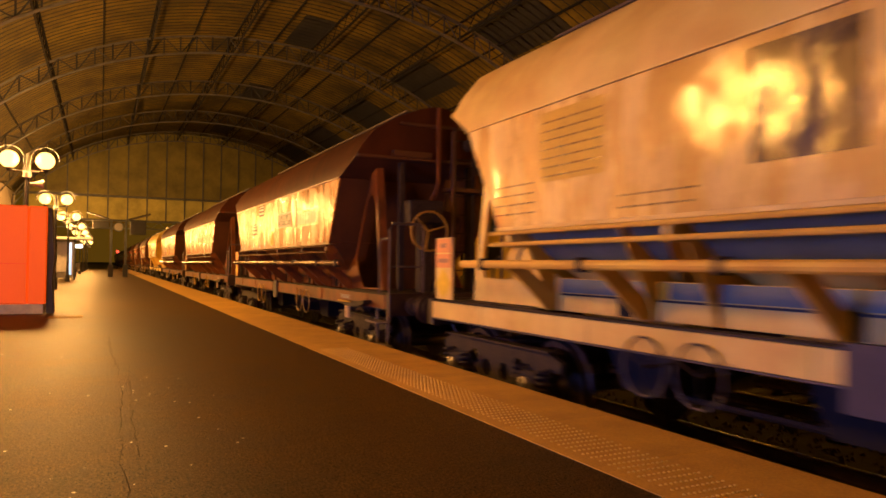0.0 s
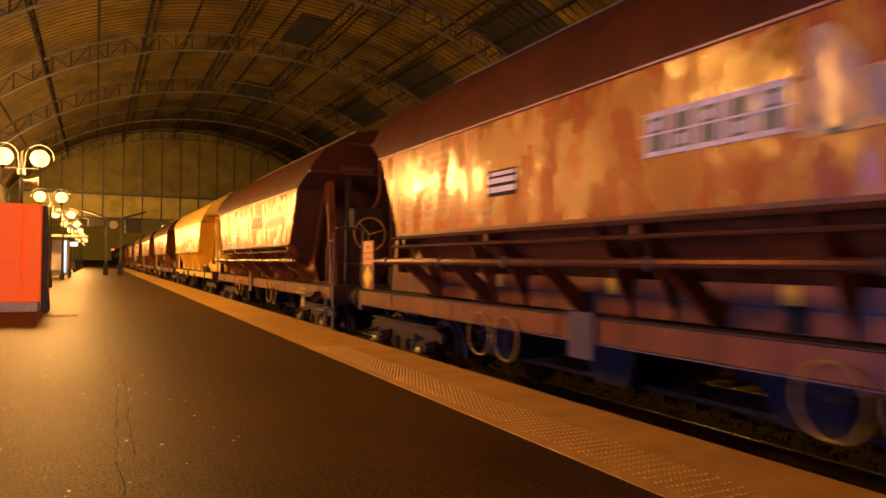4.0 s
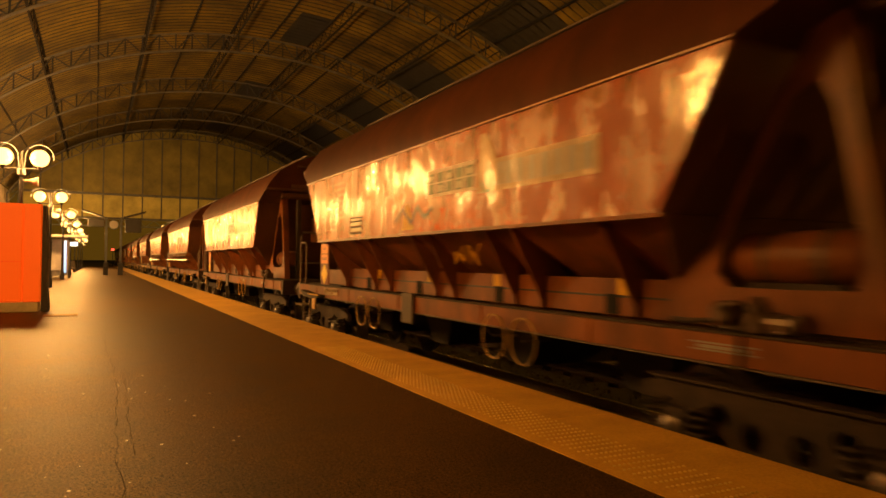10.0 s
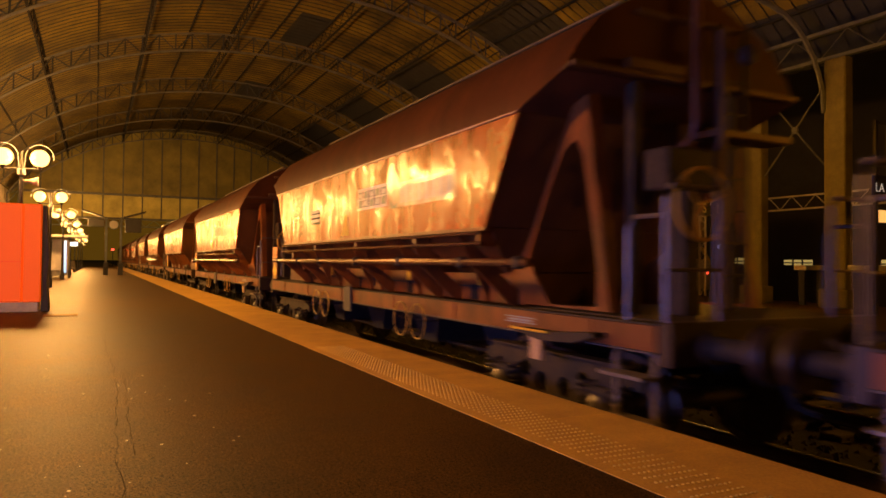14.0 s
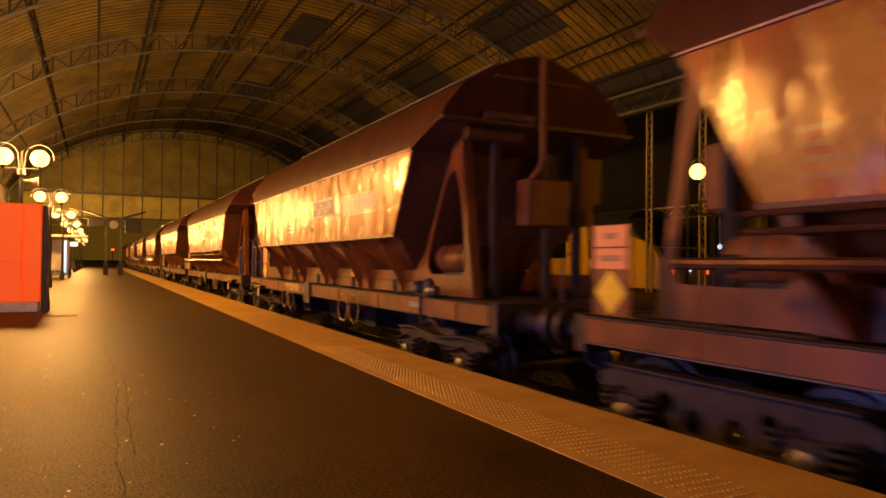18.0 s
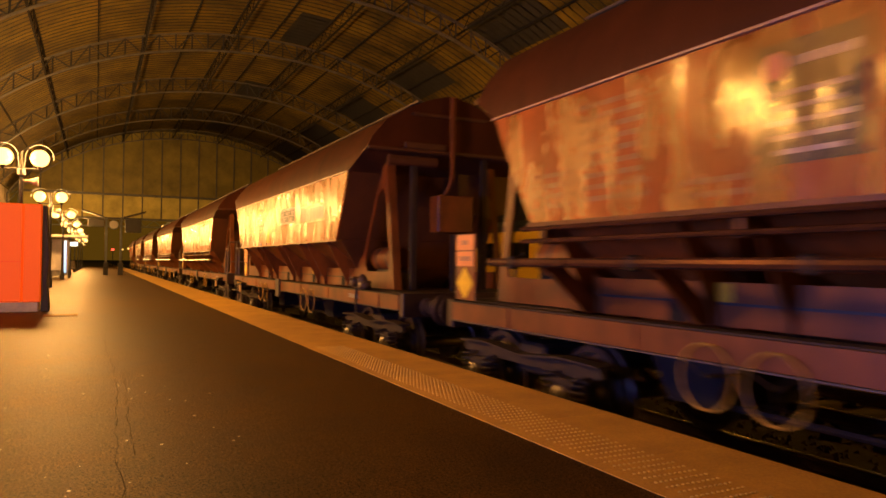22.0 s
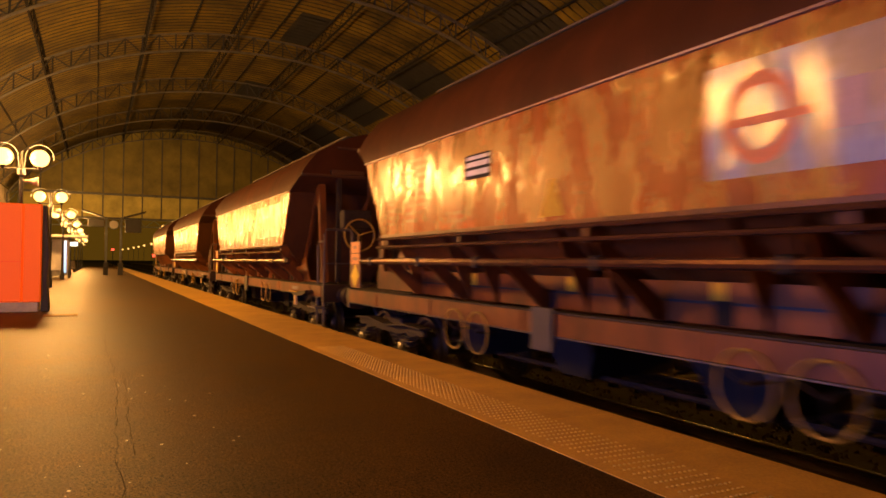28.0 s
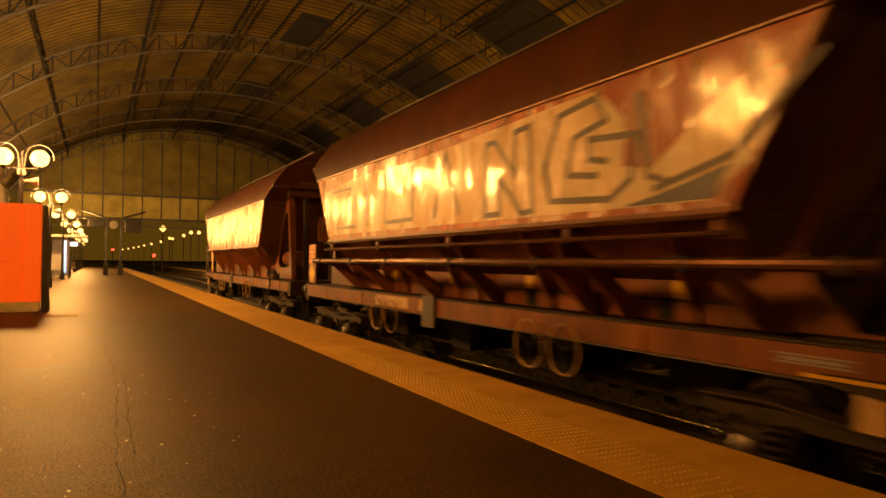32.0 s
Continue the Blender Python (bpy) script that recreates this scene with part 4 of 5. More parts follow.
def wagon(cream, piped, open_bogie):
    """A hopper wagon; its origin lies near the rails at its middle, -x is the platform side. Piped ones have their brake end near (-y)."""
    paint, gloss = (CREAM, CREAM_PANEL) if cream else (BROWN, BROWN_PANEL)
    top_paint = CREAM if cream else SHADEDTOP
    # on brown wagons the end's shade is put into the gear's colour
    gear_paint = CREAM if cream else GRIME
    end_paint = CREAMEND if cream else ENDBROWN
    rib_paint = CREAMEND if cream else paint
    w = thing("hopper_wagon", "x", "wagon", "freight train wagons")
    brake = -1 if piped else 1
    for s in (-1, 1):
        part("side_panel", plate([(s * LOW_X, -4.22, LOW_Z), (s * LOW_X, 4.22, LOW_Z), (s * TOP_X, 4.84, TOP_Z), (s * TOP_X, -4.84, TOP_Z)], 0.03, (-s, 0, 0)), gloss, w, at=BODY)
        part("lower_lip", Mesh().box(min(s * 1.42, s * 1.455), max(s * 1.42, s * 1.455), -4.24, 4.24, 1.995, 2.028), paint, w, at=BODY)
        part("upper_lip", Mesh().box(min(s * 1.455, s * 1.485), max(s * 1.455, s * 1.485), -4.86, 4.86, 3.082, 3.10), LIPHIGHLIGHT if not cream else paint, w, at=BODY)
    prof = [(1.47, 3.10, 4.86), (1.45, 3.33, 5.57), (1.34, 3.54, 5.59), (1.11, 3.82, 5.59), (0.72, 4.05, 5.59), (0.36, 4.20, 5.59), (0.10, 4.27, 5.59)]
    prof = prof + [(-x, z, y) for x, z, y in prof[::-1]]
    n = len(prof)
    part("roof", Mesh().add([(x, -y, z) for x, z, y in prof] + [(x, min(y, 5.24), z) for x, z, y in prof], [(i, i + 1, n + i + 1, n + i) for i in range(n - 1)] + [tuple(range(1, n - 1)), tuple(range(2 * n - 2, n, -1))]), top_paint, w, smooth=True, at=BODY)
    part("roof_walkway", Mesh().cbox(-0.28, 0.28, -4.9, 4.9, 4.31, 4.33, 0.005), STEEL, w, at=BODY)
    # added strip that stands for the glint along the roof
    part("roof_glint_strip", Mesh().box(-0.292, -0.282, -4.9, 4.9, 4.315, 4.338), RAILING, w, "thin strip added for the roof's edge glint", at=BODY)
    for i in range(4):
        part("roof_hatch", Mesh().cbox(-0.20, 0.20, -4.4 + i * 2.4, -2.8 + i * 2.4, 4.25, 4.305, 0.015), paint, w, at=BODY)
    for e in (-1, 1):
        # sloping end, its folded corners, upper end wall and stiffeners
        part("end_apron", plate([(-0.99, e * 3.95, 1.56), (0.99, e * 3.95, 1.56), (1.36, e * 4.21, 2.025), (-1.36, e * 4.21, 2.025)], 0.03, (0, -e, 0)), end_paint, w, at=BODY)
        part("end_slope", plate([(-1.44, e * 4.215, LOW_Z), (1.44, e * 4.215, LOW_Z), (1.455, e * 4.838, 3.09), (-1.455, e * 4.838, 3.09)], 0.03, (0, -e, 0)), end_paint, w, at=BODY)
        tip = 5.59 if e < 0 else 5.24   # the roof is drawn out farther at the leading end to fit the view
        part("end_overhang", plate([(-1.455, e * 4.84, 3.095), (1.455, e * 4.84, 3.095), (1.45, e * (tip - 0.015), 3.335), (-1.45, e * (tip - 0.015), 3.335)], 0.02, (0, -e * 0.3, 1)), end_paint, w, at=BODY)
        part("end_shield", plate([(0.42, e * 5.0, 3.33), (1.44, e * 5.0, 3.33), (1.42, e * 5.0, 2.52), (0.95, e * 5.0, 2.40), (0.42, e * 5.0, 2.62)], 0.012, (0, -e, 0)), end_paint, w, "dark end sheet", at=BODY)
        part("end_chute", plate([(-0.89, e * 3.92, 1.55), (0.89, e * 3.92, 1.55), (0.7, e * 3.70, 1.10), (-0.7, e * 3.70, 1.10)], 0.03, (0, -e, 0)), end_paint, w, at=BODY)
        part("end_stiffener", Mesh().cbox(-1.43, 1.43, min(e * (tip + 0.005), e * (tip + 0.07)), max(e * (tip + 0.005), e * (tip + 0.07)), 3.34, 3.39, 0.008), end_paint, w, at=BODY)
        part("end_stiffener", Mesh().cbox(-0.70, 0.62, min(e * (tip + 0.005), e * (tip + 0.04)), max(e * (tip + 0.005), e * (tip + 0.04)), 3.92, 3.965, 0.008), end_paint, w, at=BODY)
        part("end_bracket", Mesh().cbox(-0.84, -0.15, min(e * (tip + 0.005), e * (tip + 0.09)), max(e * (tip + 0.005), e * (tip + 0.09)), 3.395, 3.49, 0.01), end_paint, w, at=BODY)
        part("end_duct", Mesh().tube([(-0.04, e * (tip + 0.10), 4.24), (-0.04, e * (tip + 0.10), 2.98), (-0.07, e * (tip + 0.04), 2.82), (-0.10, e * (tip - 0.10), 2.70)], 0.042, 8), paint, w, "bent riser pipe on the end wall", smooth=True, at=BODY)
        for x in (-0.62, 0.62):
            part("end_post", Mesh().cbox(x - 0.05, x + 0.05, min(e * (tip - 0.14), e * (tip - 0.04)), max(e * (tip - 0.14), e * (tip - 0.04)), 1.225, 3.33, 0.008), gear_paint, w, at=BODY)
        # headstock and deck coloured near black for the shade between wagons
        part("headstock", Mesh().cbox(-1.25, 1.25, min(e * 6.30, e * 6.44), max(e * 6.30, e * 6.44), 0.90, 1.23, 0.01), RUSTY, w, "rusty headstock coloured near black")
        part("end_platform", Mesh().box(-1.06, 1.06, min(e * 4.3, e * 6.29), max(e * 4.3, e * 6.29), 1.20, 1.222), GRIME, w)
        for x in (-0.875, 0.875):
            b = part("buffer", Mesh().lathe([(0.13, 6.44), (0.13, 6.50), (0.09, 6.52), (0.085, 6.94)], "y", (x, 0, 1.04), 14) if e > 0 else Mesh().lathe([(0.13, -6.44), (0.13, -6.50), (0.09, -6.52), (0.085, -6.94)], "y", (x, 0, 1.04), 14), GRIME, w, smooth=True)
            part("buffer_head", Mesh().lathe([(0.21, e * 6.94), (0.22, e * 6.97), (0.19, e * 7.04), (0.08, e * 7.06)], "y", (x, 0, 1.04), 18), RUSTY, b, "worn round buffer head", smooth=True)
        part("coupling_hook", Mesh().tube([(0, e * 6.44, 1.02), (0, e * 6.75, 1.02), (0, e * 6.85, 1.08), (0, e * 6.92, 1.0)], 0.05, 8), GRIME, w)
        part("screw_coupling", Mesh().tube([(0.05, e * 6.8, 1.0), (0.05, e * 6.72, 0.72), (-0.05, e * 6.72, 0.72), (-0.05, e * 6.8, 1.0)], 0.025, 6), GRIME, w)
        for x in (-0.35, 0.35):
            part("brake_hose", Mesh().tube([(x, e * 6.44, 0.92), (x, e * 6.62, 0.85), (x * 0.8, e * 6.74, 0.6), (x * 0.6, e * 6.86, 0.55)], 0.025, 6), BLACK, w)
        for s in (-1, 1):
            # pierced A-shaped end frame, in one plane with the side beam
            slip = pose(0, 0.17, 0)
            ap = [(e * y, z) for y, z in ((3.83, 1.235), (3.83, 1.53), (4.25, 1.80), (4.55, 2.33), (4.94, 2.98), (5.16, 3.36), (5.25, 3.36), (5.31, 2.90), (5.39, 2.40), (5.51, 1.72), (5.60, 1.235), (4.90, 1.235))]
            hp = [(e * y, z) for y, z in ((4.42, 1.505), (4.31, 1.60), (4.33, 1.74), (4.53, 2.14), (4.80, 2.60), (4.92, 2.76), (5.10, 2.84), (5.21, 2.66), (5.29, 2.25), (5.40, 1.66), (5.34, 1.51), (4.90, 1.50))]
            if piped and e < 0:
                hp[0], hp[1], hp[9], hp[10], hp[11] = (-4.70, 1.26), (-4.40, 1.56), (-5.43, 1.60), (-5.40, 1.27), (-5.0, 1.26)
            part("end_frame", Mesh().ring(ap, hp, "x", s * 0.952 - 0.012, s * 0.952 + 0.012), paint, w, at=slip)
            part("frame_web", plate([(s * 0.94, e * 5.60, 1.235), (s * 0.94, e * 5.25, 3.36), (s * 0.84, e * 5.25, 3.36), (s * 0.84, e * 5.60, 1.235)], 0.015, (0, -e, 0)), paint, w, at=slip)
    for i in range(4):
        a, b = -4.18 + i * 2.09, -2.09 + i * 2.09
        mid = (a + b) / 2
        ring_z = [(1.345, 0.0, 2.02), (0.66, 0.42, 1.46), (0.58, 0.52, 1.06)]
        v = [(sx * x, (a + d if sy < 0 else b - d), z) for x, d, z in ring_z for sx, sy in ((-1, -1), (1, -1), (1, 1), (-1, 1))]
        h = part("hopper", Mesh().add(v, [(4 * r + q, 4 * r + (q + 1) % 4, 4 * r + 4 + (q + 1) % 4, 4 * r + 4 + q) for r in (0, 1) for q in range(4)] + [(8, 9, 10, 11)]), paint, w, at=BODY)
        part("discharge_chute", Mesh().add([(-0.62, mid - 0.5, 1.055), (0.62, mid - 0.5, 1.055), (0.62, mid + 0.5, 1.055), (-0.62, mid + 0.5, 1.055), (-0.55, mid - 0.25, 0.5), (0.55, mid - 0.25, 0.5), (0.55, mid + 0.25, 0.5), (-0.55, mid + 0.25, 0.5)], [(0, 1, 5, 4), (1, 2, 6, 5), (2, 3, 7, 6), (3, 0, 4, 7)]), CHUTESHADE, h)
    for s in (-1, 1):
        lo, hi = (1.13, 1.26) if s > 0 else (-1.26, -1.13)
        part("sole_bar", Mesh().cbox(lo, hi, -6.29, 6.29, 1.0, 1.20, 0.005), paint, w)
        part("top_flange", Mesh().box(lo - 0.012, hi + 0.012, -6.29, 6.29, 1.202, 1.217), GRIME, w, "dark flange")
        part("bottom_flange", Mesh().box(lo - 0.008, hi + 0.008, -6.29, 6.29, 0.985, 0.999), STEEL, w, "dark flange")
        for y in (-5.4, -2.9, -1.05, 1.25, 3.35, 5.2):
            part("bar_stiffener", Mesh().cbox(s * 1.265 - 0.006, s * 1.265 + 0.006, y - 0.16, y + 0.16, 1.003, 1.198, 0.003), paint, w)
        a, b = (0.90, 0.95) if s > 0 else (-0.95, -0.90)
        part("side_beam", Mesh().box(a, b, -4.25, 4.25, 1.219, 1.535), paint, w, at=BODY)
        part("beam_seam", Mesh().box(s * 0.952 - 0.003, s * 0.952 + 0.003, -4.25, 4.25, 1.372, 1.391), BLACK, w, at=BODY)
        for y in (3.93, 2.52, 1.89, 0.29, -0.20, -1.62, -2.13, -3.48):
            part("rib", Mesh().prism([(s * 1.375, 2.0), (s * 1.0, 1.30), (s * 1.0, 1.222), (s * 0.952, 1.222), (s * 0.952, 1.537), (s * 0.66, 1.54), (s * 1.25, 2.0)], "y", y - 0.012, y + 0.012), rib_paint, w, at=BODY)
        for y in (2.9, 0.9, -1.25, -3.15):
            # flat black patch: the dark of an opening put into its colour
            part("opening_patch", Mesh().cbox(s * 0.955 - 0.004, s * 0.955 + 0.004, y - 0.09, y + 0.09, 1.225, 1.40, 0.002), PATCHBLACK, w, "black patch painted as a square opening", at=BODY)
        for y in (2.45, 0.55, -1.2, -3.3):
            part("yellow_mark", Mesh().box(s * 0.955 - 0.0025, s * 0.955 + 0.0025, y - 0.07, y + 0.07, 1.395, 1.532), YELLOW, w, "faded yellow mark", at=BODY)
    for y in (2.30, 1.76, -1.71, -2.26):
        hw = part("handwheel", handwheel(STEEL if cream else YELLOWWHEEL), None, w, "thin yellow handwheel" if not cream else "thin dark handwheel", at=pose(-1.30, y + 0.17, 0.90))
        part("shaft", Mesh().tube([(0.0, 0, 0), (0.3, 0, 0)], 0.014, 6), GRIME, hw)
        for q in (0.4, 2.494, 4.589):
            part("spoke", Mesh().tube([(0.0, 0, 0), (0.0, 0.222 * math.cos(q), 0.222 * math.sin(q))], 0.006, 4), GRIME, hw)
    part("data_plate", Mesh().cbox(-1.30, -1.262, 0.38, 0.72, 0.85, 1.25, 0.004), DULL, w, "dull grimy hanging data plate", at=BODY)
    if not piped:
        gear = part("brake_valve_gear", Mesh().cbox(-1.22, -1.08, -4.78, -4.36, 1.225, 1.36, 0.012), VALVE, w, "grimy brake valve with small handles")
        part("valve_body", Mesh().lathe([(0.05, -1.32), (0.085, -1.29), (0.085, -1.12), (0.05, -1.10)], "x", (0, -4.46, 1.34), 12), VALVE, gear, smooth=True)
        part("valve_body", Mesh().lathe([(0.04, 1.20), (0.075, 1.23), (0.075, 1.40), (0.03, 1.46)], "z", (-1.20, -4.68, 0), 12), VALVE, gear, smooth=True)
        part("valve_body", Mesh().lathe([(0.03, -0.12), (0.06, -0.10), (0.06, 0.10), (0.03, 0.12)], "y", (-1.26, -4.92, 1.30), 10), VALVE, gear, smooth=True)
        part("handle", Mesh().tube([(-1.30, -4.46, 1.34), (-1.35, -4.52, 1.40), (-1.35, -4.64, 1.42)], 0.014, 6), RAILING, gear)
        part("handle", Mesh().tube([(-1.28, -4.86, 1.24), (-1.34, -4.98, 1.26), (-1.34, -5.06, 1.36)], 0.012, 6), RAILING, gear)
        part("feed_pipe", Mesh().tube([(-1.18, -4.3, 1.28), (-1.18, -4.1, 1.26), (-1.16, -3.9, 1.26)], 0.022, 6), GRIME, gear)
        part("drop_pipe", Mesh().tube([(-1.27, -4.60, 1.26), (-1.29, -4.60, 1.0), (-1.27, -4.62, 0.85)], 0.018, 6), GRIME, gear)
    part("centre_sill", Mesh().box(-0.3, 0.3, -6.29, 6.29, 0.86, 1.19), GRIME, w)
    part("brake_rigging", Mesh().tube([(-0.35, -3.6, 0.5), (-0.35, 3.6, 0.5)], 0.03, 6), GRIME, w)
    part("air_reservoir", Mesh().lathe([(0.05, -0.62), (0.18, -0.55), (0.18, 0.55), (0.05, 0.62)], "y", (0.55, 0, 0.72), 14), GRIME, w, smooth=True)
    # brake end
    e = brake
    for s in (-1, 1):
        part("handrail", Mesh().tube([(s * 1.22, e * 6.36, 1.0), (s * 1.22, e * 6.36, 2.16), (s * 1.18, e * 6.36, 2.25), (s * 0.72, e * 6.36, 2.25), (s * 0.68, e * 6.36, 2.18), (s * 0.68, e * 6.36, 1.23)], 0.022, 8), RAILING, w, "bent tube handrail")
        part("handrail_bar", Mesh().tube([(s * 1.22, e * 6.36, 1.62), (s * 0.68, e * 6.36, 1.62)], 0.016, 6), RAILING, w)
        part("side_rail", Mesh().tube([(s * 1.22, e * 5.95, 1.2), (s * 1.22, e * 5.95, 1.95), (s * 1.22, e * 6.02, 2.03), (s * 1.22, e * 6.30, 2.03)], 0.02, 8), RAILING, w)
        st = part("footstep", Mesh().cbox(min(s * 1.10, s * 1.34), max(s * 1.10, s * 1.34), min(e * 5.75, e * 6.25), max(e * 5.75, e * 6.25), 0.42, 0.45, 0.006), STEPIRON, w, "worn metal step")
        part("tread", Mesh().cbox(min(s * 1.16, s * 1.36), max(s * 1.16, s * 1.36), min(e * 5.75, e * 6.25), max(e * 5.75, e * 6.25), 0.78, 0.81, 0.006), STEPIRON, st)
        for y in (5.78, 6.22):
            part("hanger", Mesh().box(s * 1.18 - 0.02, s * 1.18 + 0.02, e * y - 0.02, e * y + 0.02, 0.42, 1.0), STEPIRON, st)
        tray = [(4.52, 1.02), (4.52, 1.045), (5.10, 1.05), (5.72, 1.10), (5.72, 1.06), (5.42, 0.985), (4.95, 0.965)]
        bx = part("corner_step", Mesh().prism([(e * y, z) for y, z in tray], "x", s * 1.27 - 0.12, s * 1.27 + 0.12), GRIME, w, "dark bowed side step")
        part("step_edge", Mesh().box(s * 1.40 - 0.01, s * 1.40 + 0.01, min(e * 4.50, e * 5.12), max(e * 4.50, e * 5.12), 1.035, 1.056), YELLOW if not cream else STEPIRON, bx, "yellow painted edge")
        part("strut", Mesh().cbox(s * 1.36 - 0.02, s * 1.36 + 0.02, e * 4.88 - 0.09, e * 4.88 + 0.09, 0.78, 0.985, 0.006), TANSPRAY if not cream else STEPIRON, bx, "worn tan strut")
    bw = part("brake_wheel", Mesh().tube([(-0.38 + 0.31 * math.cos(q), e * 5.92, 2.18 + 0.31 * math.sin(q)) for q in [2 * math.pi * i / 28 for i in range(28)]], 0.019, 6, True), YELLOWWHEEL, w, "dull yellow brake handwheel")
    for k in range(3):
        q = 2.1 * k + 0.3
        part("spoke", Mesh().tube([(-0.38, e * 5.88, 2.18), (-0.38 + 0.31 * math.cos(q), e * 5.92, 2.18 + 0.31 * math.sin(q))], 0.014, 6), YELLOWWHEEL, bw)
    part("brake_column", Mesh().cbox(-0.48, -0.28, min(e * 5.62, e * 5.82), max(e * 5.62, e * 5.82), 1.22, 2.30, 0.01), gear_paint, w)
    part("gear_case", Mesh().cbox(-0.66, -0.08, min(e * 5.5, e * 5.8), max(e * 5.5, e * 5.8), 2.31, 2.68, 0.02), gear_paint, w)
    for x in (0.27, 0.63):
        part("ladder_rail", Mesh().box(x - 0.02, x + 0.02, min(e * 5.48, e * 5.52), max(e * 5.48, e * 5.52), 1.22, 3.95), gear_paint, w)
    for i in range(8):
        part("ladder_rung", Mesh().box(0.29, 0.61, min(e * 5.49, e * 5.51), max(e * 5.49, e * 5.51), 1.55 + 0.31 * i, 1.57 + 0.31 * i), gear_paint, w)
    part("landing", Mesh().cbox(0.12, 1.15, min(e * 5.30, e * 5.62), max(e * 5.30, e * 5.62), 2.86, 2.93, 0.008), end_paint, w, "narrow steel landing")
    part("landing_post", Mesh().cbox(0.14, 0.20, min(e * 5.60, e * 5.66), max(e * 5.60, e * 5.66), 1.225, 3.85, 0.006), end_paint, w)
    part("signal_bracket", Mesh().lathe([(0.03, -0.09), (0.09, -0.06), (0.10, 0.02), (0.05, 0.07)], "y", (0.40, e * 5.72, 3.62), 12), gear_paint, w, "round lamp bracket", smooth=True)
    # tank end
    e = -brake
    part("tank", Mesh().lathe([(0.04, e * 4.12), (0.15, e * 4.15), (0.19, e * 4.22), (0.19, e * 5.12), (0.15, e * 5.19), (0.04, e * 5.22)], "y", (-0.70, 0, 1.71), 20), paint, w, "horizontal round brake air tank", smooth=True)
    for y in (4.45, 4.88):
        part("tank_strap", Mesh().lathe([(0.196, e * y - 0.025), (0.196, e * y + 0.025)], "y", (-0.70, 0, 1.71), 20), STEEL, w)
    part("tank_saddle", Mesh().box(-0.82, -0.58, min(e * 4.3, e * 5.0), max(e * 4.3, e * 5.0), 1.222, 1.54), GRIME, w)
    part("control_cabinet", Mesh().cbox(-0.30, 0.32, min(e * 5.42, e * 5.73), max(e * 5.42, e * 5.73), 2.12, 2.70, 0.02), paint, w, "box with a small round lock", at=BODY)
    part("cabinet_foot", Mesh().cbox(-0.12, -0.03, min(e * 5.60, e * 5.70), max(e * 5.60, e * 5.70), 1.22, 2.09, 0.01), gear_paint, w)
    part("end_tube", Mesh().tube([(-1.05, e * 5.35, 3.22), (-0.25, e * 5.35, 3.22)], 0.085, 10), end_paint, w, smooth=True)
    for x in (-0.35, 0.35):
        part("grab_iron", Mesh().tube([(x, e * 6.36, 1.23), (x, e * 6.36, 1.72), (x + 0.12, e * 6.36, 1.78)], 0.018, 6), RAILING, w)
    # warning placards at the far end
    y = 5.75 if piped else 4.30
    board = part("placard_board", Mesh().cbox(-1.292, -1.27, y - 0.22, y + 0.22, 1.24, 1.98, 0.004), paint, w, at=BODY)
    part("orange_plate", Mesh().box(-1.298, -1.293, y - 0.205, y + 0.205, 1.80, 1.97), ORANGE, board, "orange hazard plate with a number panel")
    part("orange_plate", Mesh().box(-1.298, -1.293, y - 0.205, y + 0.205, 1.62, 1.785), ORANGE, board, "orange hazard plate with a number panel")
    part("number_bar", Mesh().box(-1.301, -1.2985, y - 0.07, y + 0.07, 1.86, 1.91), PLATEINK, board)
    part("number_bar", Mesh().box(-1.301, -1.2985, y - 0.13, y + 0.13, 1.68, 1.73), PLATEINK, board)
    part("yellow_diamond", Mesh().prism([(y - 0.19, 1.43), (y, 1.25), (y + 0.19, 1.43), (y, 1.61)], "x", -1.299, -1.293), DIAMOND, board, "yellow hazard diamond")
    if piped:
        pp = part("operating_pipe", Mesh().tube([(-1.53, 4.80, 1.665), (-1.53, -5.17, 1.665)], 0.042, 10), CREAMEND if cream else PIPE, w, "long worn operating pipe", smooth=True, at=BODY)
        for y in (4.35, 2.75, 1.35, -0.55, -2.2, -3.9, -5.0):
            part("clamp", Mesh().cbox(-1.58, -1.48, y - 0.035, y + 0.035, 1.605, 1.725, 0.01), GRIME, pp)
        for y in (3.9, 2.6, 0.9, -0.65, -2.3, -2.8, -4.1):
            part("pipe_bracket", Mesh().prism([(-1.55, 1.63), (-1.45, 1.57), (-1.06, 1.222), (-0.956, 1.222), (-0.956, 1.36), (-1.40, 1.70)], "y", y - 0.02, y + 0.02), rib_paint, w, at=BODY)
        for z in (2.0, 1.89):
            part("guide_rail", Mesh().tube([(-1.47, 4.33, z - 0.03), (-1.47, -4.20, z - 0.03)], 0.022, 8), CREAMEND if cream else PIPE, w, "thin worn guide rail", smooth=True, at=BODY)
        for y in (4.0, 1.9, -0.3, -2.5, -4.1):
            part("rail_stay", Mesh().box(-1.46, -1.26, y - 0.03, y + 0.03, 1.83, 1.99), paint, w, at=BODY)
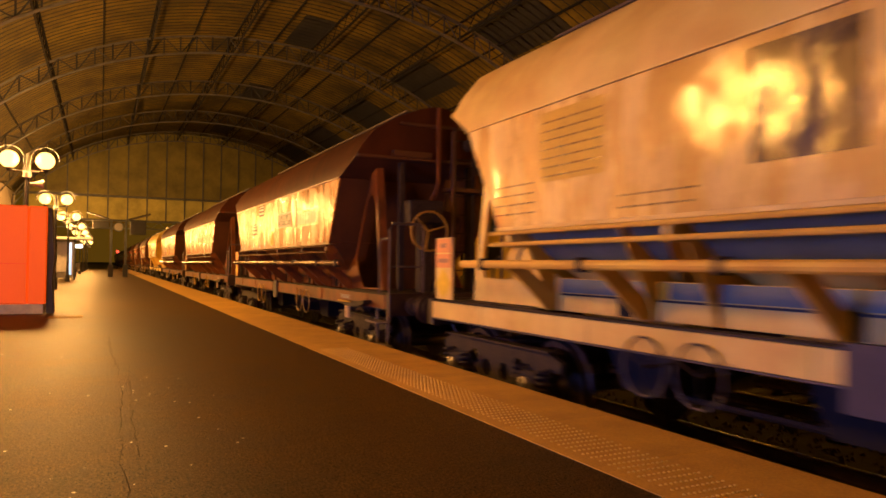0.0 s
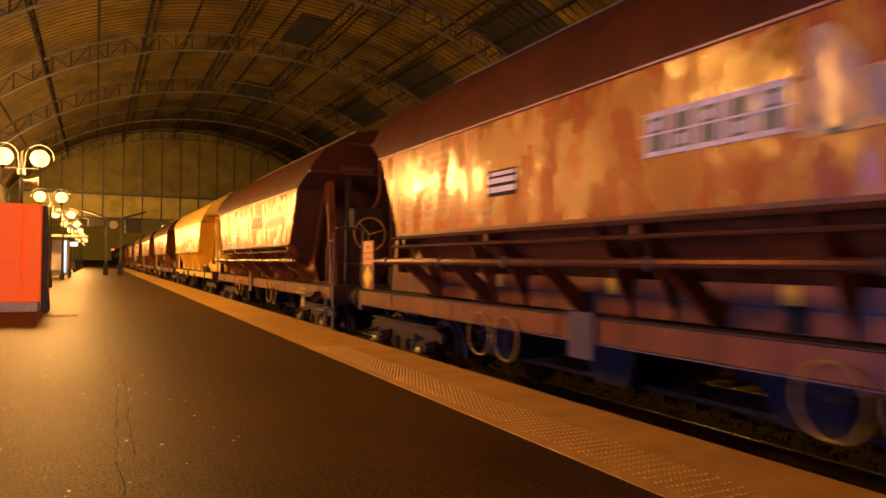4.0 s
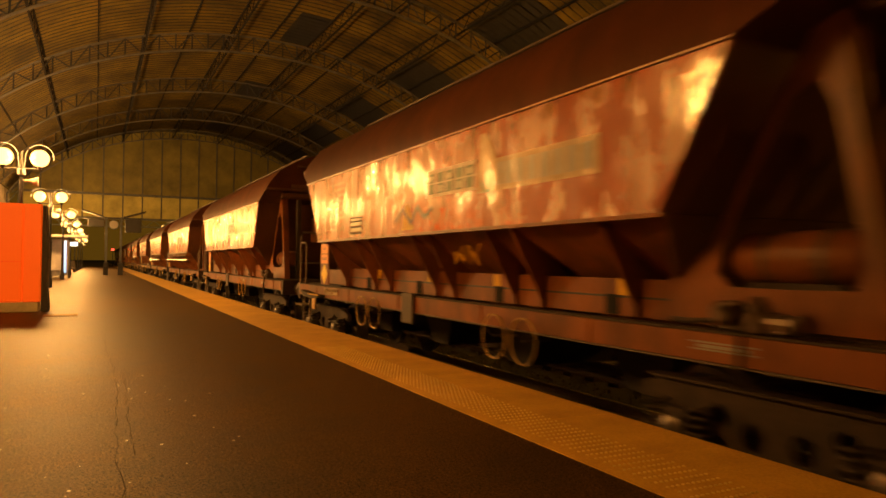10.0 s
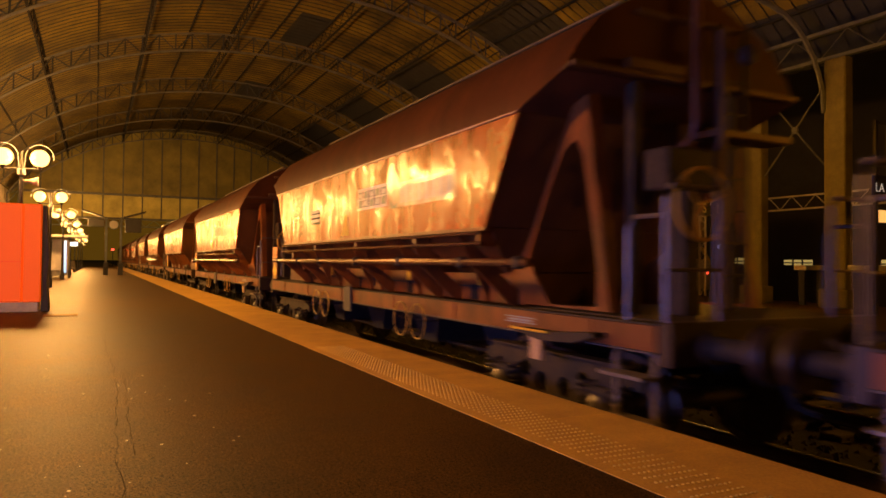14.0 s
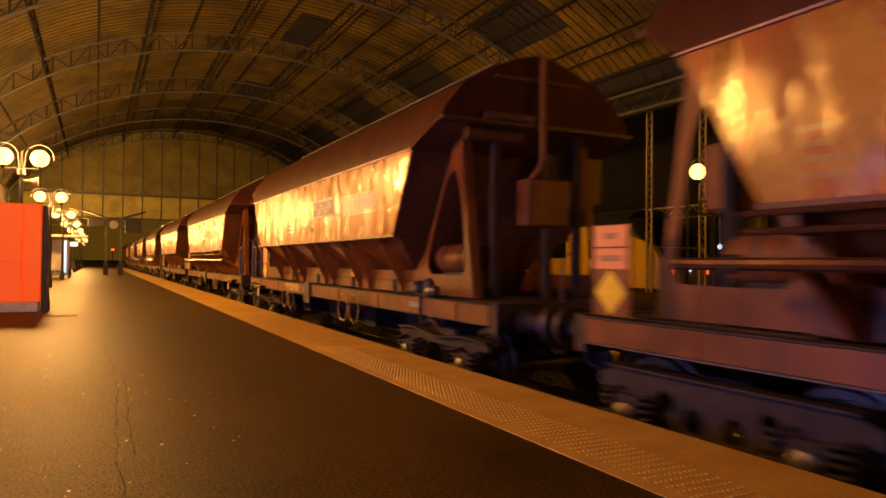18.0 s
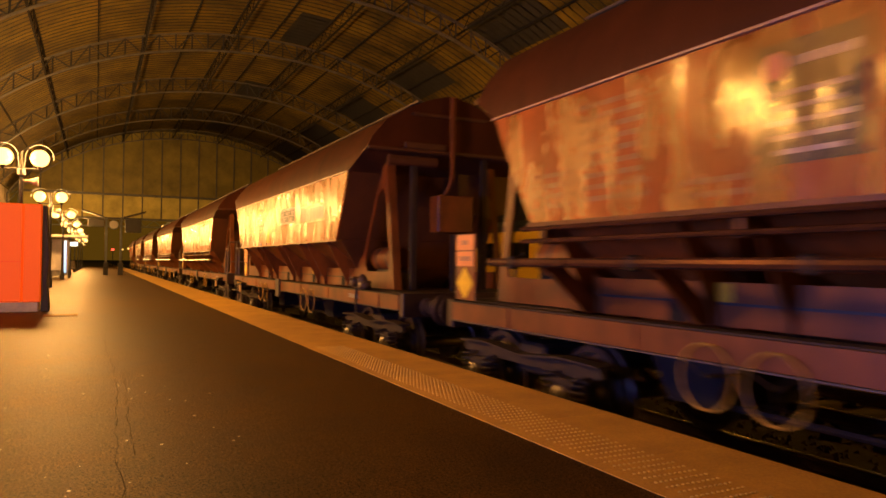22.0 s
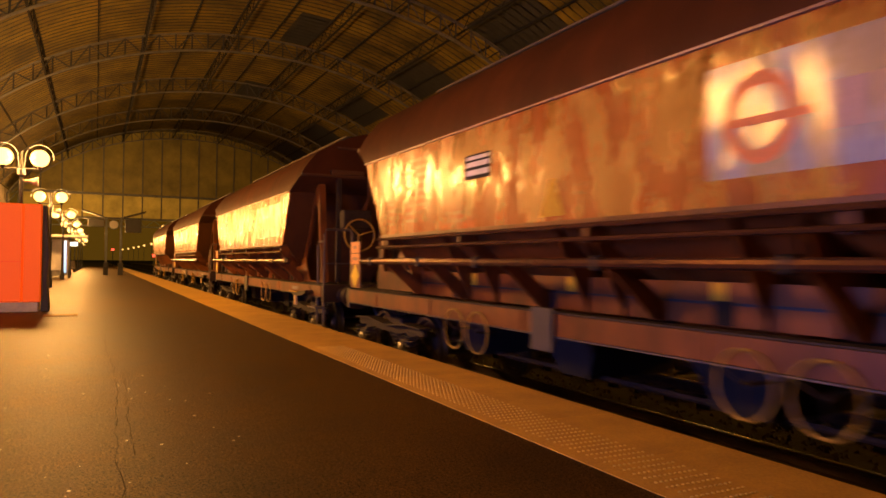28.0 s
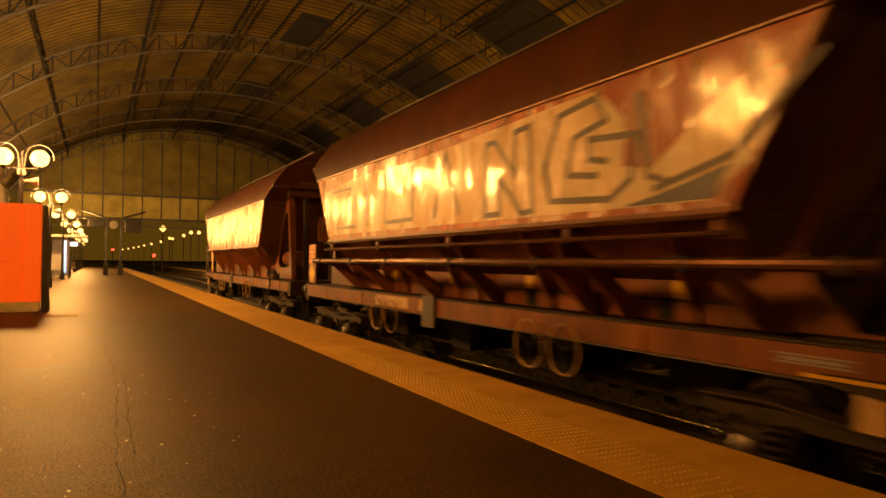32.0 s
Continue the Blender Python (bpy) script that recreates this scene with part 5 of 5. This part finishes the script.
    # bogies
    for e in (-1, 1):
        y0 = e * 4.9
        bogie = part("bogie", Mesh().cbox(-0.95, 0.95, -0.24, 0.24, 0.52, 0.84, 0.03), GRIME, w, at=pose(0, y0 + 0.2, 0))
        part("centre_pivot", Mesh().lathe([(0.25, 0.84), (0.25, 0.87)], "z", (0, 0, 0), 14), GRIME, bogie)
        for s in (-1, 1):
            part("side_frame", bogie_frame(s, open_bogie), GRIME, bogie)
            for a in (-0.8, 0.8):
                part("axle_box", AXLEBOX, None, bogie, at=pose(s * 1.04, a, 0.43))
                part("axle_cap", BOXCAP, None, bogie, "bright round axle cap", at=pose(s * 1.13, a, 0.43, 0, 0, 0 if s > 0 else 180))
                for d in (-0.22, 0.22):
                    part("spring", SPRING, None, bogie, at=pose(s * 1.10, a + d, 0.0))
            for a in (-0.36, 0.36):
                part("brake_shoe", Mesh().cbox(s * 0.76 - 0.05, s * 0.76 + 0.05, a - 0.05, a + 0.05, 0.28, 0.62, 0.02), GRIME, bogie)
        for a in (-0.8, 0.8):
            part("wheelset", WHEELSET, None, w, "worn steel wheelset", at=pose(0, y0 + 0.2 + a, 0.43))
    return w


# markings on the platform side, each a thin painted sheet on the panel


def sheet(outline, off=0.004):
    """A thin painted shape on the platform-side panel; outline in y, z."""
    m = Mesh()
    v = [(-side_x(z) - off, y, z) for y, z in outline] + [(-side_x(z) - off + 0.003, y, z) for y, z in outline]
    n = len(outline)
    return m.add(v, [tuple(range(n)), tuple(range(2 * n - 1, n - 1, -1))] + [(i, (i + 1) % n, n + (i + 1) % n, n + i) for i in range(n)])


def bars(rects, off=0.004):
    m = Mesh()
    for y0, y1, z0, z1 in rects:
        s = sheet([(y0, z0), (y1, z0), (y1, z1), (y0, z1)], off)
        m.add(s.v, s.f)
    return m


def ribbon(points, width, off=0.007):
    """One painted stroke along a bent line, as a single strip with mitred joints."""
    p = [Vector(q) for q in points]
    left, right = [], []
    for i, q in enumerate(p):
        a = (q - p[i - 1]).normalized() if i else (p[1] - q).normalized()
        b = (p[i + 1] - q).normalized() if i < len(p) - 1 else a
        d = (a + b).normalized() if (a + b).length > 0.2 else Vector((-a.y, a.x))
        n = Vector((-d.y, d.x)) * width / 2 / max(0.45, abs(d.dot(a)))
        end = d * width * 0.4 * ((i == len(p) - 1) - (i == 0))
        left.append(tuple(q + n + end))
        right.append(tuple(q - n + end))
    v = [(-side_x(z) - off + t, y, z) for t in (0, 0.003) for y, z in left + right]
    n = len(p)
    f = []
    for i in range(n - 1):
        f += [(i, i + 1, n + i + 1, n + i), (2 * n + i, 3 * n + i, 3 * n + i + 1, 2 * n + i + 1), (i, 2 * n + i, 2 * n + i + 1, i + 1), (n + i, n + i + 1, 3 * n + i + 1, 3 * n + i)]
    f += [(0, n, 3 * n, 2 * n), (n - 1, 3 * n - 1, 4 * n - 1, 2 * n - 1)]
    return Mesh().add(v, f)


def text_lines(y0, y1, z0, z1, rows, seed, gap=0.56):
    r = random.Random(seed)
    step = (z1 - z0) / rows
    out = []
    for i in range(rows):
        y = y1
        while y > y0 + 0.05:
            n = r.uniform(0.05, 0.17)
            out.append((max(y - n, y0), y, z0 + i * step, z0 + (i + 1 - gap) * step))
            y -= n + 0.035
    return out


def long_sign(w):
    """The long white and green lettered board, its letters as plain bars."""
    sg = part("long_sign", bars([(-3.58, -1.62, 2.38, 2.70)]), SIGNWHITE, w, "long faded white sign board", at=BODY)
    for q in range(5):
        y = -0.40 - 0.235 * q
        block = [(y, 2.43), (y - 0.205, 2.43), (y - 0.225, 2.73), (y - 0.02, 2.73)]
        ed = part("letter_edge", sheet(block, 0.0075), WHITE, sg)
        mid = (y - 0.1125, 2.58)
        part("letter_block", sheet([(mid[0] + (a - mid[0]) * 0.74, mid[1] + (b - mid[1]) * 0.80) for a, b in block], 0.011), GREEN, ed, "dark green letter block")
        part("letter_gap", sheet([(mid[0] + 0.035, 2.48 if q % 2 else 2.61), (mid[0] - 0.03, 2.48 if q % 2 else 2.61), (mid[0] - 0.035, 2.55 if q % 2 else 2.67), (mid[0] + 0.03, 2.55 if q % 2 else 2.67)], 0.0145), WHITE, ed)
    part("faint_lettering", bars([(-1.96 - 0.2 * i - 0.14, -1.96 - 0.2 * i, 2.43, 2.65) for i in range(8)], 0.0075), PALEGREY, sg)["kind"] = "stuff"
    leaf = [(-1.86 + 0.16 * math.cos(q) + 0.10 * math.sin(q), 2.68 + 0.31 * math.sin(q)) for q in [2 * math.pi * i / 18 for i in range(18)]]
    part("leaf_shape", sheet(leaf, 0.0145), LEAFPALE, sg, "white rounded leaf shape")
    part("border", bars([(-3.58, -2.0, 2.38, 2.396), (-3.58, -2.0, 2.684, 2.70)], 0.0075), LEAFPALE, sg, "thin white border lines")
    part("letter_line", bars([(-1.60, -0.38, 2.425, 2.437), (-1.60, -0.38, 2.575, 2.588), (-1.60, -0.40, 2.727, 2.739)], 0.0175), WHITE, sg, "white lines across the lettering")
    part("leaf_edge", ribbon([(-1.72, 2.48), (-1.80, 2.39), (-1.90, 2.39), (-1.97, 2.46)], 0.03, 0.018), GREEN, sg, "dark green edge of the leaf")


def grey_sign(w):
    sg = part("grey_sign", bars([(-4.05, -1.55, 2.20, 2.92)]), PALEBLUE, w, "pale blue-grey sign board", at=BODY)
    part("red_ring", ribbon([(-1.95 + 0.22 * math.cos(q), 2.55 + 0.24 * math.sin(q)) for q in [2 * math.pi * i / 20 for i in range(21)]], 0.085), RINGRED, sg, "red ring")
    part("ring_bar", bars([(-2.30, -1.76, 2.51, 2.56)], 0.0105), RINGRED, sg)
    part("faint_lettering", bars([(-2.62, -2.40, 2.40, 2.66), (-2.88, -2.70, 2.40, 2.66), (-3.16, -2.98, 2.40, 2.66), (-3.44, -3.26, 2.40, 2.66)], 0.0075), FAINTRED, sg, "faint red letter bars")["kind"] = "stuff"


def black_board(w, y, z, few, seed):
    sg = part("data_board", bars([(y - 0.345, y + 0.345, z - 0.355, z + 0.355)]), DATABOARD, w, "black data board", at=BODY)
    rr = random.Random(seed)
    rows = [(z - 0.30 + 0.085 * i, rr.uniform(0.17, 0.27)) for i in range(3 if few else 5)]
    part("text_block", bars([(y - h, y + h, q, q + 0.030) for q, h in rows], 0.0075), SIGNWHITE if few else BOARDLINE, sg, "white text lines")["kind"] = "stuff"
    if not few:
        part("round_mark", sheet([(y + 0.21 + 0.075 * math.cos(q), z + 0.22 + 0.085 * math.sin(q)) for q in [2 * math.pi * i / 14 for i in range(14)]], 0.0075), ORANGE, sg, "pale red round mark")
        part("title_bar", bars([(y - 0.29, y + 0.10, z + 0.20, z + 0.255)], 0.0075), BOARDLINE, sg, "white title bar")


def markings(w, k, cream):
    block = (1.83, 2.60, 2.43, 3.05) if k == 14 else (2.39, 3.28, 2.40, 3.02) if k == 4 else (2.70, 3.50, 2.16, 3.0)
    if k == 0:
        ground = part("stencil_ground", bars([(2.58, 3.46, 2.40, 3.02)]), MUSTARD, w, "mustard yellow painted block", at=BODY)
        part("stencil_block", bars(text_lines(2.62, 3.42, 2.44, 3.0, 7, k, 0.80), 0.0075), SMUDGE, ground, "rows of dark stencilled lines")["kind"] = "stuff"
    else:
        part("stencil_block", bars(text_lines(*block, 14 if k == 4 else 9, k, 0.36 if k == 4 else 0.56)), YELLOW if k in (3, 6, 14) else SMUDGE if k == 4 else FAINT, w, "block of stencilled lines", at=BODY)["kind"] = "stuff"
    part("stencil_block", bars(text_lines(3.55, 4.25, 2.14, 2.5, 4, k + 40, 0.82 if cream else 0.56)), FAINT if not cream else SMUDGE, w, "small stencilled lines", at=BODY)["kind"] = "stuff"
    part("stencil_block", bars(text_lines(1.6, 2.4, 2.10, 2.28, 2, k + 80, 0.84 if cream else 0.56)), FAINT if not cream else SMUDGE, w, "small stencilled lines", at=BODY)["kind"] = "stuff"
    for z in (1.075, 1.125):
        part("frame_stencil", Mesh().box(-1.264, -1.2605, -4.72, -4.18, z, z + 0.012), PALEGREY, w, "pale stencil line on the frame")
    part("frame_stencil", Mesh().box(-1.264, -1.2605, -4.66, -4.24, 1.094, 1.116), PALEGREY, w, "pale stencil on the frame")
    if k in (1, 2, 3, 5, 6, 7, 8, 9, 10, 11):
        long_sign(w)
    if k in (12, 13, 14):
        grey_sign(w)
    boards = {4: (1.34, 2.52, True), 6: (1.53, 2.63, False), 8: (1.68, 2.62, False), 9: (1.20, 2.53, True), 10: (1.43, 2.60, False), 11: (1.65, 2.64, False), 14: (3.08, 2.60, False)}
    if k in boards:
        black_board(w, *boards[k], k + 7)
    plates = {1: ((2.25, 2.50), (1.40, 2.93)), 2: ((1.6, 2.45),), 3: ((1.58, 2.40),), 5: ((2.18, 2.21),), 7: ((1.9, 2.45),), 13: ((1.50, 2.67),)}
    for y, z in plates.get(k, ()):
        sg = part("small_plate", bars([(y - 0.27, y + 0.27, z - 0.13, z + 0.13)]), BOARDBLACK, w, "small dark plate with white lines", at=BODY)
        part("text_block", bars([(y - 0.24, y + 0.24, z - 0.09, z - 0.035), (y - 0.24, y + 0.24, z, z + 0.05), (y - 0.24, y + 0.22, z + 0.075, z + 0.11)], 0.0075), WHITE, sg)["kind"] = "stuff"
    corners = {1: 0.22, 3: 0.08, 5: 0.21, 7: 0.22, 8: 0.27, 10: 0.24, 11: 0.85, 13: 0.18}
    if k in corners:
        y = corners[k]
        part("yellow_triangle", sheet([(y - 0.175, 2.07), (y + 0.175, 2.07), (y + 0.03, 2.40), (y - 0.03, 2.40)]), YELLOW, w, "yellow warning triangle", at=BODY)
    if k == 0:
        part("blue_band", Mesh().box(-0.9565, -0.953, -4.24, 4.24, 1.40, 1.53), BANDBLUE, w, "blue band along the beam", at=BODY)
        for i in range(4):
            a, b = -4.18 + i * 2.09, -2.09 + i * 2.09
            out = [(a + 0.02, 1.99), (b - 0.02, 1.99), (b - 0.30, 1.62), (a + 0.30, 1.62)]
            v = [(-1.345 + (2.02 - z) * 1.223 - d, q, z) for d in (0.012, 0.006) for q, z in out]
            part("blue_band", Mesh().add(v, [(0, 1, 2, 3), (7, 6, 5, 4)] + [(q, (q + 1) % 4, 4 + (q + 1) % 4, 4 + q) for q in range(4)]), BANDBLUE, w, "blue band on the hopper", at=BODY)
        part("dark_board", bars([(0.48, 1.19, 2.29, 3.0)]), SMOKE, w, "large smoky dark board", at=BODY)
    if k == 4:
        gr = part("graffiti", sheet([(-0.26, 2.07), (-0.41, 2.53), (-0.65, 2.55), (-0.85, 2.42), (-1.04, 2.53), (-1.43, 2.53), (-1.73, 2.46), (-2.01, 2.5), (-2.15, 2.44), (-2.3, 2.53), (-2.57, 2.51), (-2.85, 2.48), (-3.0, 2.46), (-2.97, 2.29), (-2.83, 2.2), (-2.66, 2.16), (-2.57, 2.16), (-2.52, 2.06), (-2.39, 2.04)], 0.0055), CHALK, w, "white graffiti letters with dark outlines", at=BODY)
        for pts in ([(-0.26, 2.08), (-0.44, 2.52), (-0.61, 2.56), (-0.67, 2.44), (-0.48, 2.22), (-0.75, 2.27)],
                    [(-0.83, 2.13), (-0.85, 2.36), (-1.01, 2.51), (-1.29, 2.5)],
                    [(-1.03, 2.34), (-1.28, 2.33)],
                    [(-1.01, 2.17), (-1.3, 2.2)],
                    [(-1.37, 2.43), (-1.48, 2.52), (-1.63, 2.49), (-1.7, 2.4), (-1.87, 2.5), (-2.05, 2.5), (-2.14, 2.43), (-2.2, 2.45), (-2.3, 2.53), (-2.5, 2.53), (-2.68, 2.46), (-2.85, 2.48), (-2.98, 2.47), (-3.01, 2.35), (-2.9, 2.23), (-2.69, 2.16), (-2.51, 2.21), (-2.41, 2.32), (-2.31, 2.37)],
                    [(-1.52, 2.06), (-1.74, 2.05), (-1.89, 2.1), (-1.96, 2.21), (-2.08, 2.26), (-2.24, 2.2)],
                    [(-2.46, 2.04), (-2.54, 2.11), (-2.52, 2.2)]):
            part("outline", ribbon(pts, 0.058, 0.0095), INK, gr)
        part("tag", ribbon([(-3.74, 2.18), (-3.83, 2.13), (-3.92, 2.21), (-4.0, 2.14), (-4.09, 2.23), (-4.15, 2.15), (-4.21, 2.23), (-4.28, 2.22)], 0.035), INK, w, "thin scribbled tag", at=BODY)
        part("tag", ribbon([(-4.19, 2.46), (-4.28, 2.46), (-4.17, 2.39), (-4.28, 2.38), (-4.17, 2.33), (-4.25, 2.33)], 0.02), INK, w, "thin scribbled tag", at=BODY)
    if k == 15:
        gr = part("graffiti", sheet([(4.1, 2.10), (4.3, 2.85), (2.6, 2.95), (0.8, 2.92), (-1.0, 2.98), (-2.9, 3.04), (-3.25, 2.75), (-3.2, 2.4), (-3.5, 2.35), (-4.3, 2.85), (-4.35, 2.3), (-4.0, 2.08)], 0.0055), SILVER, w, "large silver graffiti with dark outlined letters", at=BODY)
        def spread(y):
            return -1.54 + (y - 0.05) * 0.82 if y < 0.6 else 4.1 - (3.9 - y) * 1.55
        strokes = [[(3.8, 2.8), (3.2, 2.8), (3.7, 2.2), (3.1, 2.2)], [(2.8, 2.8), (2.75, 2.2)], [(2.3, 2.85), (2.3, 2.2), (1.7, 2.2), (1.7, 2.85)], [(1.3, 2.2), (1.1, 2.9), (0.9, 2.2)],
                   [(0.55, 2.14), (0.5, 2.86), (0.3, 2.86), (-0.15, 2.5), (-0.15, 2.9), (-0.45, 2.92), (-0.5, 2.14), (-0.25, 2.12), (0.2, 2.5), (0.2, 2.14), (0.55, 2.14)],
                   [(-1.75, 2.78), (-1.6, 2.98), (-1.0, 2.92), (-0.75, 2.5), (-0.85, 2.2), (-1.8, 2.16), (-2.1, 2.3), (-2.15, 2.62), (-1.5, 2.66), (-1.5, 2.5), (-1.75, 2.46)], [(-1.75, 2.78), (-1.25, 2.7), (-1.15, 2.4), (-1.6, 2.36)],
                   [(-2.2, 2.9), (-2.3, 2.3), (-2.5, 2.25)], [(-2.4, 2.2), (-3.2, 2.35), (-3.95, 2.85)]]
        for pts in strokes:
            part("outline", ribbon([(spread(y), z) for y, z in pts], 0.055, 0.0095), INK, gr)
        part("blue_fill", sheet([(-3.2, 2.09), (-4.05, 2.09), (-4.2, 2.3), (-3.6, 2.16)], 0.0095), NAVY, gr)
    if k in (5, 9, 6):
        part("scribble", ribbon([(0.6, 2.2), (0.35, 2.35), (0.1, 2.15), (-0.1, 2.35), (-0.3, 2.2), (-0.5, 2.3)], 0.045), FADED if k == 6 else INK, w, "scribbled tag", at=BODY)
    if k == 5:
        r = random.Random(3)
        part("hopper_scribble", Mesh().tube([(-1.32 + 0.16 * (1 - q / 14), -0.5 - 0.07 * q + r.uniform(-0.1, 0.1), 1.75 + r.uniform(-0.12, 0.14)) for q in range(15)], 0.012, 4), YELLOW, w, "yellow scribble on the hopper", at=BODY)
    if k == 5:
        rs = random.Random(8)
        for i in range(6):
            y = 4.48 - 0.125 * i
            part("sole_tag", Mesh().tube([(-1.278, y + rs.uniform(-0.01, 0.03), 1.07), (-1.278, y - 0.02, 1.18), (-1.278, y - 0.08, 1.17), (-1.278, y - 0.05, 1.12), (-1.278, y - 0.09 + rs.uniform(-0.01, 0.02), 1.065)], 0.011, 5), WHITE, w, "white sprayed tag on the frame")
    if k == 9:
        for y, dy in ((3.12, 0.42), (1.05, 0.45), (2.55, 0.16), (-1.05, 0.22)):
            out = [(y + dy, 1.96), (y + 0.6 * dy, 1.72), (y + 0.7 * dy, 1.56), (y - 0.2 * dy, 1.60), (y - 0.8 * dy, 1.54), (y - dy, 1.78), (y - 0.5 * dy, 1.97)]
            v = [(-1.345 + (2.02 - z) * 1.223 - d, q, z) for d in (0.012, 0.006) for q, z in out]
            part("hopper_graffiti", Mesh().add(v, [tuple(range(7)), tuple(range(13, 6, -1))] + [(i, (i + 1) % 7, 7 + (i + 1) % 7, 7 + i) for i in range(7)]), TANSPRAY, w, "pale spray paint on the hopper", at=BODY)
    if k in (9, 15):
        part("wear_patch", Mesh().box(-1.264, -1.2605, 0.9, 2.6, 1.03, 1.18), TANSPRAY, w, "pale worn streaks on the frame")


LABELS = {0: "cream hopper wagon with rusty edges and a dark board", 4: "cream hopper wagon with dark graffiti letters and an air tank", 15: "rust-brown hopper wagon with large silver graffiti",
          12: "rust-brown hopper wagon with a pale blue-grey sign", 13: "rust-brown hopper wagon with a worn grey sign", 14: "rust-brown hopper wagon with a grey sign and red ring"}
PROTO, WAGONS = {}, []
for k, kind in enumerate("aAAAbBBAABABAAAAB"):
    key = (kind, k >= 9)   # the rear wagons run on open-framed bogies
    if key not in PROTO:
        PROTO[key] = wagon(kind.islower(), kind in "aA", k >= 9)
        w = PROTO[key]
    else:
        w = copy_thing(PROTO[key], pose(0, 0, 0))
    w["label"] = LABELS.get(k, "rust-brown hopper wagon with side pipes and a long sign" if kind == "A" else "rust-brown hopper wagon with open ribs and a brake tank")
    WAGONS.append(w)
for k, w in enumerate(WAGONS):
    markings(w, k, k in (0, 4))


def motions():
    """The train rolls past at a steady pace, its wheels turning."""
    times = [0.1 * i for i in range(321)]
    # the railcar pulls out away from us
    walk(car, [(0.0, pose(21.0, 20.3, RAIL_Z)), (22.4, pose(21.0, 20.3, RAIL_Z)), (22.5, pose(21.0, 20.3, RAIL_Z))] + [(22.5 + 0.5 * i, pose(21.0, 20.3 + 0.45 * (0.5 * i) ** 2, RAIL_Z)) for i in range(1, 20)])
    # the unseen shutter cuts the cool light for two seconds in every eleven
    flag_heights = [(0.0, 2.06), (7.93, 2.06), (8.03, 0.02), (10.23, 0.02), (10.28, 2.06), (19.03, 2.06), (19.13, 0.02), (21.13, 0.02), (21.18, 2.06), (30.03, 2.06), (30.1, 0.02), (32.0, 0.02)]
    walk(blind, [(t, pose(-5.79, 4.8, z)) for t, z in flag_heights])
    for k, w in enumerate(WAGONS):
        y = START + PITCH * k
        walk(w, [(t, pose(TRACK, y - SPEED * t, BASE_Z)) for t in (0.0, 8.0, 16.0, 24.0, 32.0)])
        for ob in w.children:
            if ob.name.startswith("wheelset"):
                p = ob.matrix_basis.translation.copy()
                walk(ob, [(t, pose(p.x, p.y, p.z, math.degrees(SPEED * t / 0.46), 0, 0)) for t in times])


motions()
